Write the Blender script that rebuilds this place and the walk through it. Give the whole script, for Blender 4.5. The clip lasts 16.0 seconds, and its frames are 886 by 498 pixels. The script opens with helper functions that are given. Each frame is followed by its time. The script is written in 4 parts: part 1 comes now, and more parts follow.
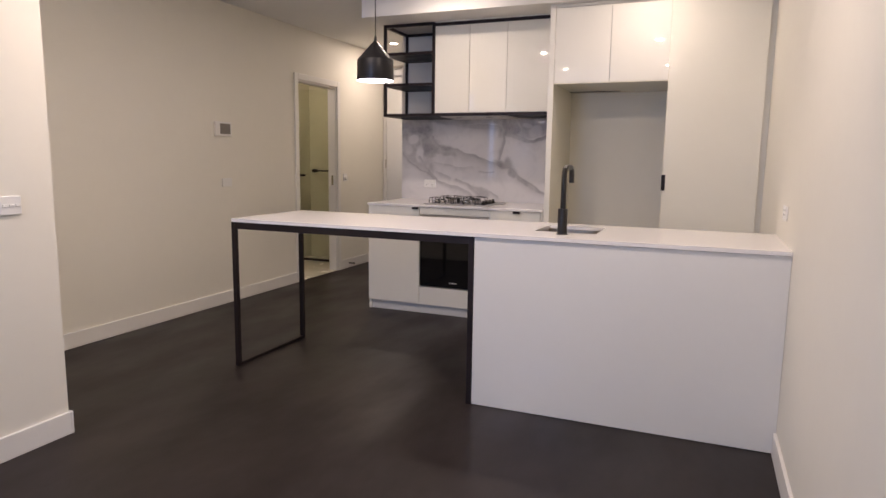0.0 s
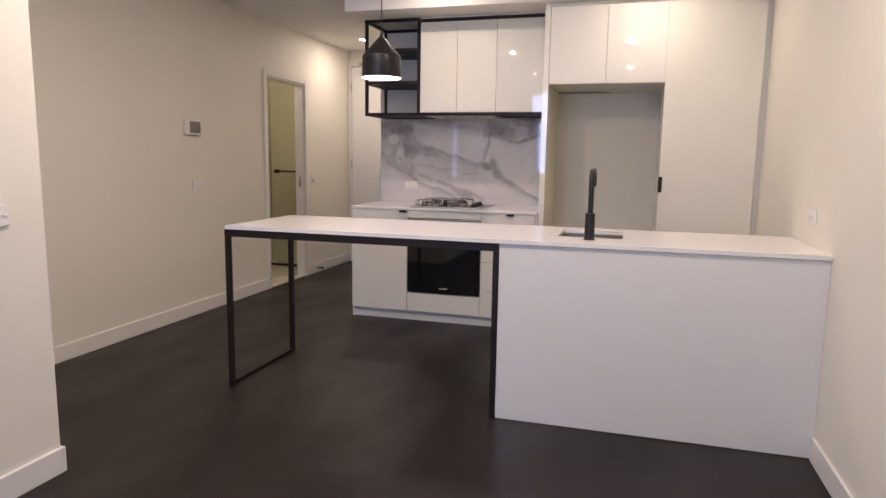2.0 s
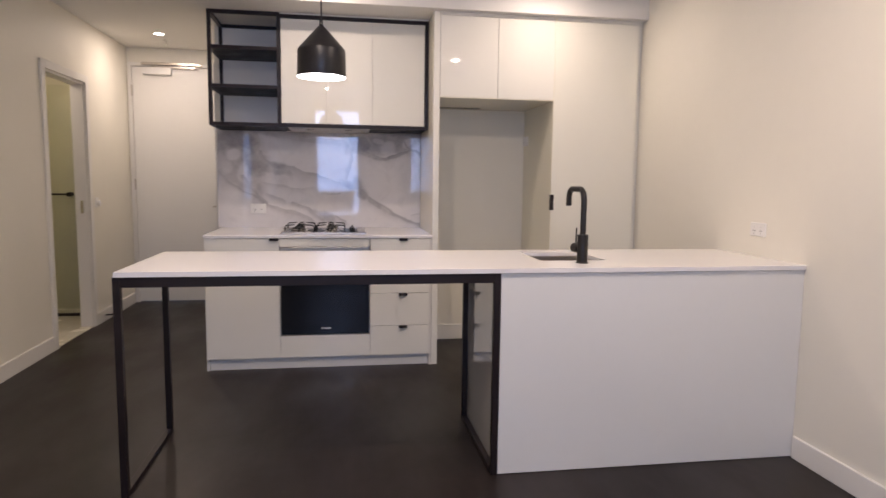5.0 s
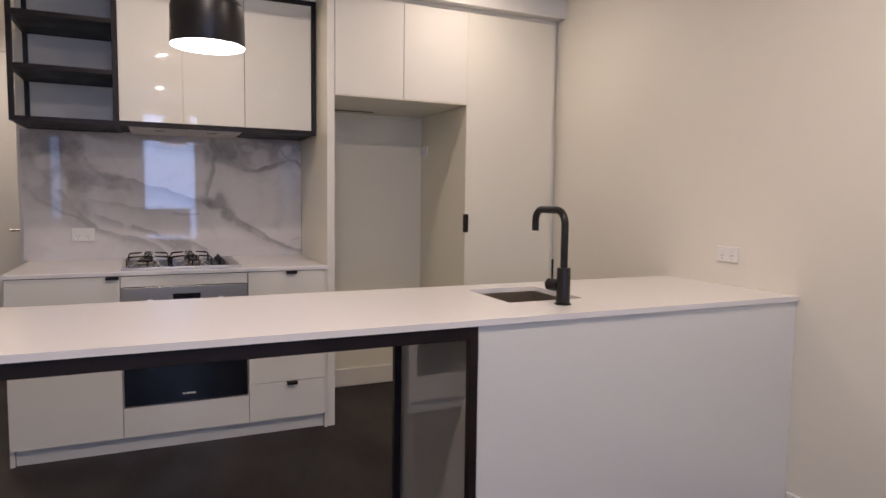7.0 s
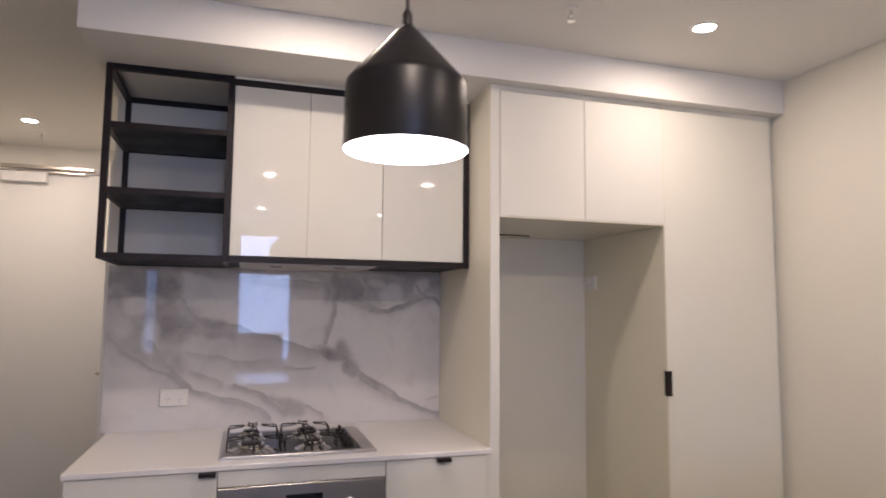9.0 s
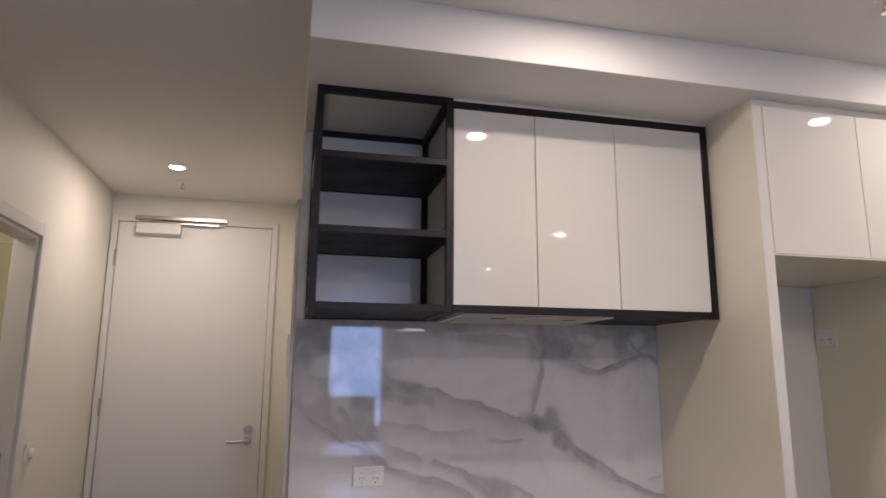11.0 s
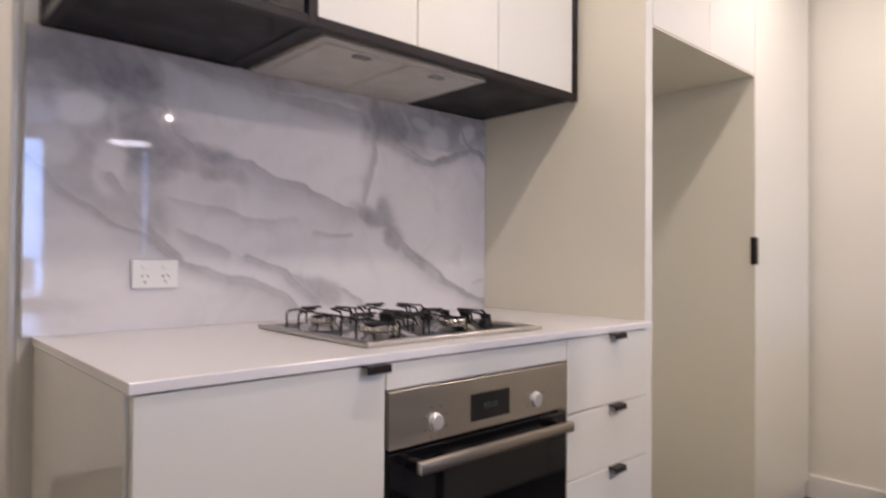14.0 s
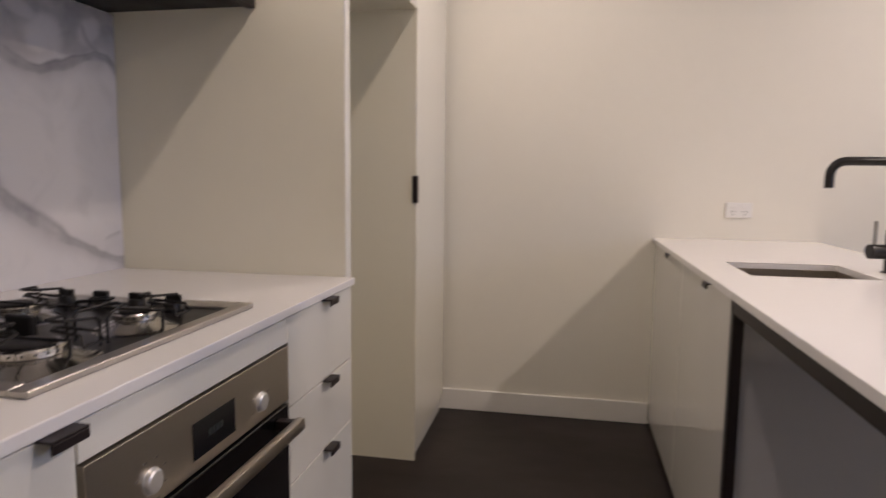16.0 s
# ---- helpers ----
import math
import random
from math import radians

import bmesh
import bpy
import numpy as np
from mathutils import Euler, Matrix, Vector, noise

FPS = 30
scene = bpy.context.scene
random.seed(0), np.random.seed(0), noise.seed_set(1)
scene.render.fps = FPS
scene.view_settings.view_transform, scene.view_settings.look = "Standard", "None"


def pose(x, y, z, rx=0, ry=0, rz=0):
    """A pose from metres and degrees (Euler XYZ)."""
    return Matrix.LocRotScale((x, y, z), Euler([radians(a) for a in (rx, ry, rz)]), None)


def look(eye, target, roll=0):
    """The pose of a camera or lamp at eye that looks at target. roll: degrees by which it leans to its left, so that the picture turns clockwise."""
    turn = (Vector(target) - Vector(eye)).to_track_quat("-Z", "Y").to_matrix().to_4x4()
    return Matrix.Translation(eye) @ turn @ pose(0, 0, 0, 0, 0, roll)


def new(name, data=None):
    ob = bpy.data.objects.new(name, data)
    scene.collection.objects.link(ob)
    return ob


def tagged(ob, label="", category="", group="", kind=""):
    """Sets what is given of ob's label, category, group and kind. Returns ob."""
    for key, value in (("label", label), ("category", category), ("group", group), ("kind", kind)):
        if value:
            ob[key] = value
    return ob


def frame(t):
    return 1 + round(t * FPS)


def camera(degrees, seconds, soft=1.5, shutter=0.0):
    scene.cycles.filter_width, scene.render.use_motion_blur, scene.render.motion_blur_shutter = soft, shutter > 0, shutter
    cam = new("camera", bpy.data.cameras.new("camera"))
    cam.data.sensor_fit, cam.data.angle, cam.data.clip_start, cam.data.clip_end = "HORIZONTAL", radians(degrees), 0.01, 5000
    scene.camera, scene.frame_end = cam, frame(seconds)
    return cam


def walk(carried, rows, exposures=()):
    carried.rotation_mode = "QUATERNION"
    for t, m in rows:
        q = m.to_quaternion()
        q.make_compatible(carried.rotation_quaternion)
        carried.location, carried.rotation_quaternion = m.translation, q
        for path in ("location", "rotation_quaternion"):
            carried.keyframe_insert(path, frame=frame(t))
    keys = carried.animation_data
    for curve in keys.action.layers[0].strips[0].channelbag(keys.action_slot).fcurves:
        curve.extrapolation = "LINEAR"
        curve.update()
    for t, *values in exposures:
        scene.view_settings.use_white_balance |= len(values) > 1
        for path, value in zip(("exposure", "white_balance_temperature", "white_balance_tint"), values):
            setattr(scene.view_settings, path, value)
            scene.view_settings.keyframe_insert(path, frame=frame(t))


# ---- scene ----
cam = camera(69.6, 16.0, 1.5, 0.4)
PATH = [
    (0, (2.638, -4.781, 1.293), (1.891, -2.947, 1.013), 0.8),
    (0.5, (2.64, -4.764, 1.288), (1.914, -2.921, 1.01), 0.9),
    (1, (2.614, -4.733, 1.285), (1.9, -2.887, 1.0), 0.9),
    (1.5, (2.427, -4.743, 1.289), (1.731, -2.89, 1.002), 0.8),
    (2, (2.159, -4.761, 1.306), (1.607, -2.859, 1.025), 0.9),
    (2.5, (1.918, -4.688, 1.309), (1.417, -2.77, 1.044), 0.9),
    (3, (1.732, -4.609, 1.283), (1.312, -2.669, 1.041), 0.9),
    (3.5, (1.514, -4.619, 1.283), (1.358, -2.639, 1.051), 0.9),
    (4, (1.243, -4.582, 1.295), (1.352, -2.597, 1.075), 0.6),
    (4.5, (1.051, -4.424, 1.287), (1.199, -2.441, 1.076), 0.5),
    (5, (0.885, -4.334, 1.286), (1.201, -2.37, 1.075), 0.7),
    (5.2, (0.807, -4.313, 1.293), (1.219, -2.367, 1.084), 0.7),
    (7.3, (0.627, -3.32, 1.295), (1.465, -1.511, 1.135), 0.6),
    (7.5, (0.602, -3.24, 1.334), (1.45, -1.437, 1.158), 0.6),
    (8, (0.581, -2.96, 1.39), (1.422, -1.15, 1.253), 0.6),
    (8.5, (0.599, -2.682, 1.471), (1.319, -0.817, 1.515), 0.5),
    (9, (0.544, -2.422, 1.473), (1.136, -0.52, 1.657), 0.5),
    (9.5, (0.477, -2.183, 1.477), (0.964, -0.26, 1.735), 0.6),
    (10, (0.415, -1.932, 1.463), (0.827, 0.0, 1.777), 0.5),
    (10.2, (0.354, -1.842, 1.446), (0.760, 0.088, 1.779), 0.4),
    (11.2, (-0.12, -1.79, 1.465), (0.338, 0.12, 1.84), 0.4),
    (12.3, (-0.234, -1.406, 1.474), (0.276, 0.485, 1.884), 0.5),
    (12.5, (-0.277, -1.373, 1.454), (0.323, 0.487, 1.876), 0.5),
    (13, (-0.346, -1.281, 1.342), (0.504, 0.479, 1.766), 0.4),
    (13.5, (-0.316, -1.139, 1.216), (0.767, 0.512, 1.536), 0.4),
    (14, (-0.307, -1.025, 1.106), (1.043, 0.45, 1.137), 0.4),
    (14.5, (-0.338, -0.863, 1.105), (1.236, 0.36, 0.943), 0.3),
    (15, (-0.29, -0.737, 1.103), (1.373, 0.352, 0.888), 0.4),
    (15.5, (-0.182, -0.641, 1.127), (1.656, 0.116, 0.9), 0.7),
    (16, (-0.169, -0.576, 1.194), (1.783, -0.202, 0.973), 0.6),
]
EXPOSURES = [(t, stops, kelvin, 23) for t, stops, kelvin in (
    (0.0, 0.06, 6450), (3.5, 0.1, 6450), (5.0, 0.06, 6450), (7.5, -0.33, 6400), (8.2, -0.1, 6350), (8.6, 0.1, 6350), (9.5, -0.4, 6300), (10.2, -0.56, 6250), (12.3, 0.55, 5950), (13.2, 0.65, 5950), (13.7, 0.52, 6000),
    (14.5, 0.3, 6150), (15.5, 0.0, 6230), (16.0, -0.12, 6250))]
walk(cam, [(t, look(eye, target, roll)) for t, eye, target, roll in PATH], EXPOSURES)

# ---- world, sun, lights, exposure ----
CEIL = 2.58
WIN_Y = -5.80
world = bpy.data.worlds.new("sky")
scene.world = world
world.use_nodes = True
wn = world.node_tree
sky = wn.nodes.new("ShaderNodeTexSky")
sky.sky_type = "NISHITA"
sky.sun_disc = False
sky.sun_elevation = radians(24)
sky.sun_rotation = radians(200)
wn.nodes["Background"].inputs["Strength"].default_value = 0.07
wn.links.new(sky.outputs[0], wn.nodes["Background"].inputs["Color"])


def lamp(name, kind, m, energy, color, **values):
    data = bpy.data.lights.new(name, kind)
    data.energy, data.color = energy, color
    if kind == "AREA" and "size_y" in values:
        data.shape, data.size, data.size_y = "RECTANGLE", values["size"], values["size_y"]
    elif kind == "AREA":
        data.shape, data.size = "DISK", values["size"]
    elif kind == "SUN":
        data.angle = radians(values["angle"])
    else:
        data.shadow_soft_size = values["radius"]
    ob = new(name, data)
    ob.matrix_world = m
    return ob


WARM = (1.0, 0.862, 0.69)
COOL = (0.36, 0.57, 1.0)
lamp("sun", "SUN", look((-6, 9, 6), (0, 0, 0)), 1.0, (1.0, 0.95, 0.88), angle=12)
DAY = 30
PANES = [(0.46, 1.21), (2.235, 2.335)]
# unseen slit added in the nib wall, for a blue stripe in the splashback
SLIT = (-0.385, -0.235, 1.00, 2.20)
lamp("daylight_panel", "AREA", look((0.835, WIN_Y + 0.01, 1.745), (0.835, 0, 1.745)), DAY * 0.70 * 1.31, COOL, size=0.70, size_y=1.31)
lamp("daylight_panel", "AREA", look((1.155, WIN_Y + 0.01, 0.885), (1.155, 0, 0.885)), DAY * 0.075 * 0.37, COOL, size=0.075, size_y=0.37)
lamp("daylight_panel", "AREA", look((2.66, WIN_Y - 1.25, 1.70), (2.66, 0, 1.70)), DAY * 0.14 * 1.9, COOL, size=0.14, size_y=1.9)
# added lamp behind the slit, only to give the splashback its reflected stripe
lamp("daylight_panel", "AREA", look((-0.31, -2.90, 1.60), (-0.31, 0, 1.60)), DAY * 0.3 * 0.13 * 1.14, COOL, size=0.13, size_y=1.14)
DOWNLIGHTS = [(0.78, -0.46), (2.235, -0.42), (0.72, -2.50), (2.10, -2.50), (0.70, -4.45), (2.08, -4.45), (-0.727, 1.92)]
for x, y in DOWNLIGHTS:
    lamp("downlight_beam", "AREA", pose(x, y, CEIL - 0.006), (7.8 if x < 0 else (8.5 if x < 1 else 5.8) if y > -1 else (21.0 if x < 1 else 14.5) if y > -3 else 3.5), WARM, size=0.078)
lamp("pendant_bulb", "POINT", pose(0.803, -1.367, 1.803), 11, (1.0, 0.95, 0.93), radius=0.035)
lamp("bathroom_lamp", "POINT", pose(-1.72, 1.20, 2.3), 7.5, (1.0, 0.86, 0.66), radius=0.08)


# ---- materials ----
def material(name, color, rough=0.5, metal=0.0, vary=0.0, scale=6.0, bump=0.0, bump_scale=120.0, coat=0.0, rough_vary=0.0, stretch=(1, 1, 1), tint=None):
    """A principled surface with colour, roughness and relief that vary at two scales."""
    mat = bpy.data.materials.new(name)
    mat.use_nodes = True
    nt = mat.node_tree
    bsdf = nt.nodes["Principled BSDF"]
    bsdf.inputs["Base Color"].default_value = (*color, 1)
    bsdf.inputs["Roughness"].default_value = rough
    bsdf.inputs["Metallic"].default_value = metal
    bsdf.inputs["Coat Weight"].default_value = coat
    bsdf.inputs["Coat Roughness"].default_value = 0.02
    geo = nt.nodes.new("ShaderNodeNewGeometry")
    mapping = nt.nodes.new("ShaderNodeMapping")
    mapping.inputs["Scale"].default_value = stretch
    nt.links.new(geo.outputs["Position"], mapping.inputs["Vector"])

    def tex(s, detail=4.0):
        n = nt.nodes.new("ShaderNodeTexNoise")
        n.inputs["Scale"].default_value = s
        n.inputs["Detail"].default_value = detail
        nt.links.new(mapping.outputs["Vector"], n.inputs["Vector"])
        return n

    if vary:
        low, high = tex(scale), tex(scale * 14)
        add = nt.nodes.new("ShaderNodeMath")
        add.operation = "MULTIPLY_ADD"
        add.inputs[1].default_value = 0.35
        nt.links.new(high.outputs["Fac"], add.inputs[0])
        nt.links.new(low.outputs["Fac"], add.inputs[2])
        ramp = nt.nodes.new("ShaderNodeValToRGB")
        ramp.color_ramp.elements[0].position, ramp.color_ramp.elements[1].position = 0.42, 0.92
        other = tint or color
        ramp.color_ramp.elements[0].color = (*[c * (1 - vary) for c in color], 1)
        ramp.color_ramp.elements[1].color = (*[min(1, c * (1 + vary)) for c in other], 1)
        nt.links.new(add.outputs[0], ramp.inputs[0])
        nt.links.new(ramp.outputs[0], bsdf.inputs["Base Color"])
    if rough_vary:
        n = tex(scale * 1.7, 6.0)
        span = nt.nodes.new("ShaderNodeMapRange")
        span.inputs["From Min"].default_value, span.inputs["From Max"].default_value = 0.3, 0.7
        span.inputs["To Min"].default_value, span.inputs["To Max"].default_value = rough - rough_vary, rough + rough_vary
        nt.links.new(n.outputs["Fac"], span.inputs["Value"])
        nt.links.new(span.outputs[0], bsdf.inputs["Roughness"])
    if bump:
        b = nt.nodes.new("ShaderNodeBump")
        b.inputs["Strength"].default_value = bump
        b.inputs["Distance"].default_value = 0.002
        n = tex(bump_scale, 3.0)
        nt.links.new(n.outputs["Fac"], b.inputs["Height"])
        nt.links.new(b.outputs[0], bsdf.inputs["Normal"])
    return mat


def glow(name, color, strength):
    mat = bpy.data.materials.new(name)
    mat.use_nodes = True
    bsdf = mat.node_tree.nodes["Principled BSDF"]
    bsdf.inputs["Base Color"].default_value = (*color, 1)
    bsdf.inputs["Emission Color"].default_value = (*color, 1)
    bsdf.inputs["Emission Strength"].default_value = strength
    return mat


def glass(name, tint=(0.95, 0.97, 0.96), rough=0.0):
    mat = bpy.data.materials.new(name)
    mat.use_nodes = True
    bsdf = mat.node_tree.nodes["Principled BSDF"]
    bsdf.inputs["Base Color"].default_value = (*tint, 1)
    bsdf.inputs["Roughness"].default_value = rough
    bsdf.inputs["Transmission Weight"].default_value = 1.0
    bsdf.inputs["IOR"].default_value = 1.1
    return mat


PAINT = material("wall_paint", (0.80, 0.77, 0.68), 0.55, vary=0.02, scale=1.2, bump=0.08, bump_scale=260)
CEILING = material("ceiling_paint", (0.80, 0.785, 0.75), 0.8, vary=0.015, scale=1.0, bump=0.05, bump_scale=200)
TRIM = material("trim_enamel", (0.80, 0.78, 0.735), 0.35, vary=0.02, scale=4, bump=0.04, bump_scale=90)
GLOSS = material("gloss_white_laminate", (0.80, 0.785, 0.72), 0.015, vary=0.012, scale=1.5, coat=0.4)
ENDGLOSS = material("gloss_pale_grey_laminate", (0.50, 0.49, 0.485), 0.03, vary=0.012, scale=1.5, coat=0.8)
SEMI = material("semi_gloss_laminate", (0.80, 0.782, 0.695), 0.11, vary=0.012, scale=1.5, rough_vary=0.02)
PANEL = material("satin_white_laminate", (0.77, 0.765, 0.735), 0.12, vary=0.015, scale=2.0, rough_vary=0.05)
DOORPAINT = material("satin_door_paint", (0.80, 0.785, 0.745), 0.42, vary=0.015, scale=2.0, bump=0.04, bump_scale=220, rough_vary=0.04)
CARCASS = material("cabinet_carcass", (0.72, 0.70, 0.65), 0.35, vary=0.03, scale=3)
NICHE = material("cabinet_side_panel", (0.82, 0.785, 0.650), 0.13, vary=0.015, scale=1.2)
QUARTZ = material("white_quartz", (0.82, 0.80, 0.785), 0.19, vary=0.004, scale=30, rough_vary=0.006)
BLACK = material("black_powder_coat", (0.016, 0.0105, 0.011), 0.42, vary=0.25, scale=9, bump=0.05, bump_scale=500)
SHELF = material("black_shelf_board", (0.016, 0.014, 0.014), 0.5, vary=0.3, scale=5, rough_vary=0.08)
TAPBLACK = material("matt_black_tapware", (0.014, 0.012, 0.011), 0.33, vary=0.2, scale=12, rough_vary=0.06)
STEEL = material("brushed_steel", (0.53, 0.485, 0.425), 0.33, metal=1.0, vary=0.025, scale=8, stretch=(0.15, 1, 70))
HOBSTEEL = material("hob_steel", (0.50, 0.475, 0.445), 0.34, metal=1.0, vary=0.05, scale=10, stretch=(0.35, 20, 1), rough_vary=0.05)
SATIN = material("satin_metal", (0.82, 0.81, 0.80), 0.38, metal=0.75, vary=0.03, scale=20)
CHROME = material("polished_chrome", (0.75, 0.74, 0.72), 0.09, metal=1.0, vary=0.03, scale=20)
ALUMIN = material("polished_burner_metal", (0.66, 0.64, 0.61), 0.16, metal=1.0, vary=0.08, scale=25)
IRON = material("cast_iron_enamel", (0.012, 0.011, 0.011), 0.48, vary=0.3, scale=30, bump=0.15, bump_scale=300)
OVENGLASS = material("black_oven_glass", (0.006, 0.006, 0.007), 0.04, vary=0.2, scale=3, coat=0.15)
TRAY = material("black_hob_enamel", (0.009, 0.008, 0.008), 0.34, vary=0.2, scale=6, rough_vary=0.05)
SCREEN = material("dark_display", (0.008, 0.008, 0.010), 0.12, vary=0.2, scale=12)
DIGITS = material("dim_display_digits", (0.035, 0.045, 0.045), 0.4)
PLASTIC = material("white_plastic", (0.80, 0.79, 0.76), 0.28, vary=0.015, scale=20)
GREYPL = material("grey_screen_plastic", (0.21, 0.19, 0.17), 0.3, vary=0.06, scale=20)
DARKHOLE = material("dark_slot", (0.03, 0.03, 0.03), 0.7)
FLOOR = material("charcoal_floor_sheet", (0.0150, 0.0092, 0.0088), 0.42, vary=0.50, scale=1.5, bump=0.06, bump_scale=150, rough_vary=0.10, stretch=(1.0, 0.45, 1.0), tint=(0.0190, 0.0135, 0.0125))
TILE = material("cream_tile", (0.66, 0.62, 0.52), 0.25, vary=0.05, scale=3, rough_vary=0.05)
BATHTILE = material("pale_olive_tile", (0.58, 0.555, 0.43), 0.22, vary=0.05, scale=3, rough_vary=0.05)
HOOD = material("pale_filter_mesh", (0.60, 0.57, 0.52), 0.38, metal=0.25, vary=0.10, scale=14, bump=0.2, bump_scale=420)
ALUFRAME = material("window_frame_coat", (0.05, 0.05, 0.055), 0.4, vary=0.1, scale=8)
PENDANT = material("pendant_black_spun_metal", (0.012, 0.011, 0.012), 0.36, vary=0.2, scale=14, stretch=(1, 1, 12), rough_vary=0.05)
PENDANT_IN = material("pendant_white_lining", (0.85, 0.83, 0.80), 0.5)
DIFFUSER = glow("pendant_diffuser", (1.0, 0.97, 1.0), 9.0)
LEDFACE = glow("downlight_led", (1.0, 0.88, 0.70), 70.0)
for low_sheen, level in ((FLOOR, 0.29), (TRAY, 0.30), (BLACK, 0.30), (SHELF, 0.30), (PENDANT, 0.36), (IRON, 0.32), (TAPBLACK, 0.36)):
    low_sheen.node_tree.nodes["Principled BSDF"].inputs["Specular IOR Level"].default_value = level
GLASS = glass("window_glass")
SHOWER = glass("shower_glass", (0.90, 0.92, 0.84))
FARWALL = material("far_building_render", (0.24, 0.24, 0.25), 0.8, vary=0.12, scale=0.6)
FARDARK = material("far_building_dark", (0.05, 0.055, 0.07), 0.5, vary=0.2, scale=0.5)
GROUND = material("ground_asphalt", (0.05, 0.05, 0.05), 0.9, vary=0.2, scale=0.3)
CONCRETE = material("balcony_concrete", (0.30, 0.29, 0.28), 0.8, vary=0.1, scale=2)


def marble():
    """White slab with grey veins; the veins' strength is the mesh attribute 'vein'."""
    mat = bpy.data.materials.new("white_marble_slab")
    mat.use_nodes = True
    nt = mat.node_tree
    bsdf = nt.nodes["Principled BSDF"]
    att = nt.nodes.new("ShaderNodeAttribute")
    att.attribute_name = "vein"
    geo = nt.nodes.new("ShaderNodeNewGeometry")
    cloud = nt.nodes.new("ShaderNodeTexNoise")
    cloud.inputs["Scale"].default_value, cloud.inputs["Detail"].default_value = 7.0, 8.0
    cloud.inputs["Distortion"].default_value = 1.2
    fine = nt.nodes.new("ShaderNodeTexNoise")
    fine.inputs["Scale"].default_value, fine.inputs["Detail"].default_value = 42.0, 6.0
    for n in (cloud, fine):
        nt.links.new(geo.outputs["Position"], n.inputs["Vector"])
    span = nt.nodes.new("ShaderNodeMapRange")
    span.inputs["From Min"].default_value, span.inputs["From Max"].default_value = 0.30, 0.72
    span.inputs["To Min"].default_value, span.inputs["To Max"].default_value = 0.88, 1.08
    nt.links.new(fine.outputs["Fac"], span.inputs["Value"])
    mul = nt.nodes.new("ShaderNodeMath")
    mul.operation = "MULTIPLY"
    nt.links.new(att.outputs["Fac"], mul.inputs[0])
    nt.links.new(span.outputs[0], mul.inputs[1])
    faint = nt.nodes.new("ShaderNodeMapRange")
    faint.inputs["From Min"].default_value, faint.inputs["From Max"].default_value = 0.5, 0.8
    faint.inputs["To Min"].default_value, faint.inputs["To Max"].default_value = 0.0, 0.16
    nt.links.new(cloud.outputs["Fac"], faint.inputs["Value"])
    total = nt.nodes.new("ShaderNodeMath")
    total.operation = "ADD"
    total.use_clamp = True
    nt.links.new(mul.outputs[0], total.inputs[0])
    nt.links.new(faint.outputs[0], total.inputs[1])
    ramp = nt.nodes.new("ShaderNodeValToRGB")
    ramp.color_ramp.elements[0].color = (0.72, 0.70, 0.70, 1)
    ramp.color_ramp.elements[1].color = (0.150, 0.143, 0.165, 1)
    nt.links.new(total.outputs[0], ramp.inputs[0])
    nt.links.new(ramp.outputs[0], bsdf.inputs["Base Color"])
    bsdf.inputs["Roughness"].default_value = 0.045
    bsdf.inputs["Coat Weight"].default_value = 0.3
    bsdf.inputs["Coat Roughness"].default_value = 0.02
    return mat


MARBLE = marble()


# ---- mesh helpers ----
BASE = {}


def thing(name, base, label, category, group="", kind=""):
    """An Empty at the base of a thing, which parents its parts."""
    ob = new(name)
    ob.empty_display_size = 0.1
    ob.location = base
    BASE[ob] = Vector(base)
    return tagged(ob, label, category, group, kind)


def link(name, bm, mat, parent=None, smooth=False):
    mesh = bpy.data.meshes.new(name)
    if parent is not None:
        bmesh.ops.translate(bm, verts=bm.verts, vec=-BASE[parent])
    bm.normal_update()
    bm.to_mesh(mesh)
    bm.free()
    mesh.materials.append(mat)
    if smooth:
        for p in mesh.polygons:
            p.use_smooth = True
        mesh.set_sharp_from_angle(angle=radians(35))
    ob = new(name, mesh)
    if parent is not None:
        ob.parent = parent
        BASE[ob] = BASE[parent]
    return ob


def part(name, bm, mat, parent, label="", smooth=False):
    return tagged(link(name, bm, mat, parent, smooth), label)


def solid(name, bm, mat, label, category, kind="", group="", smooth=False):
    """A thing that is one mesh, with its origin at its base."""
    lo = [min(v.co[i] for v in bm.verts) for i in range(3)]
    hi = [max(v.co[i] for v in bm.verts) for i in range(3)]
    base = Vector(((lo[0] + hi[0]) / 2, (lo[1] + hi[1]) / 2, lo[2]))
    bmesh.ops.translate(bm, verts=bm.verts, vec=-base)
    ob = link(name, bm, mat, None, smooth)
    ob.location = base
    BASE[ob] = base
    return tagged(ob, label, category, group, kind)


def add_box(bm, x0, y0, z0, x1, y1, z1, bevel=0.0, segments=1):
    r = bmesh.ops.create_cube(bm, size=1)
    m = Matrix.Translation(((x0 + x1) / 2, (y0 + y1) / 2, (z0 + z1) / 2)) @ Matrix.Diagonal((abs(x1 - x0), abs(y1 - y0), abs(z1 - z0), 1))
    bmesh.ops.transform(bm, matrix=m, verts=r["verts"])
    if bevel:
        edges = list({e for v in r["verts"] for e in v.link_edges})
        bmesh.ops.bevel(bm, geom=edges, offset=bevel, segments=segments, profile=0.5, affect="EDGES")
    return bm


def box(*b, bevel=0.0, segments=1):
    return add_box(bmesh.new(), *b, bevel=bevel, segments=segments)


def boxes(rows, bevel=0.0, segments=1):
    bm = bmesh.new()
    for b in rows:
        add_box(bm, *b, bevel=bevel, segments=segments)
    return bm


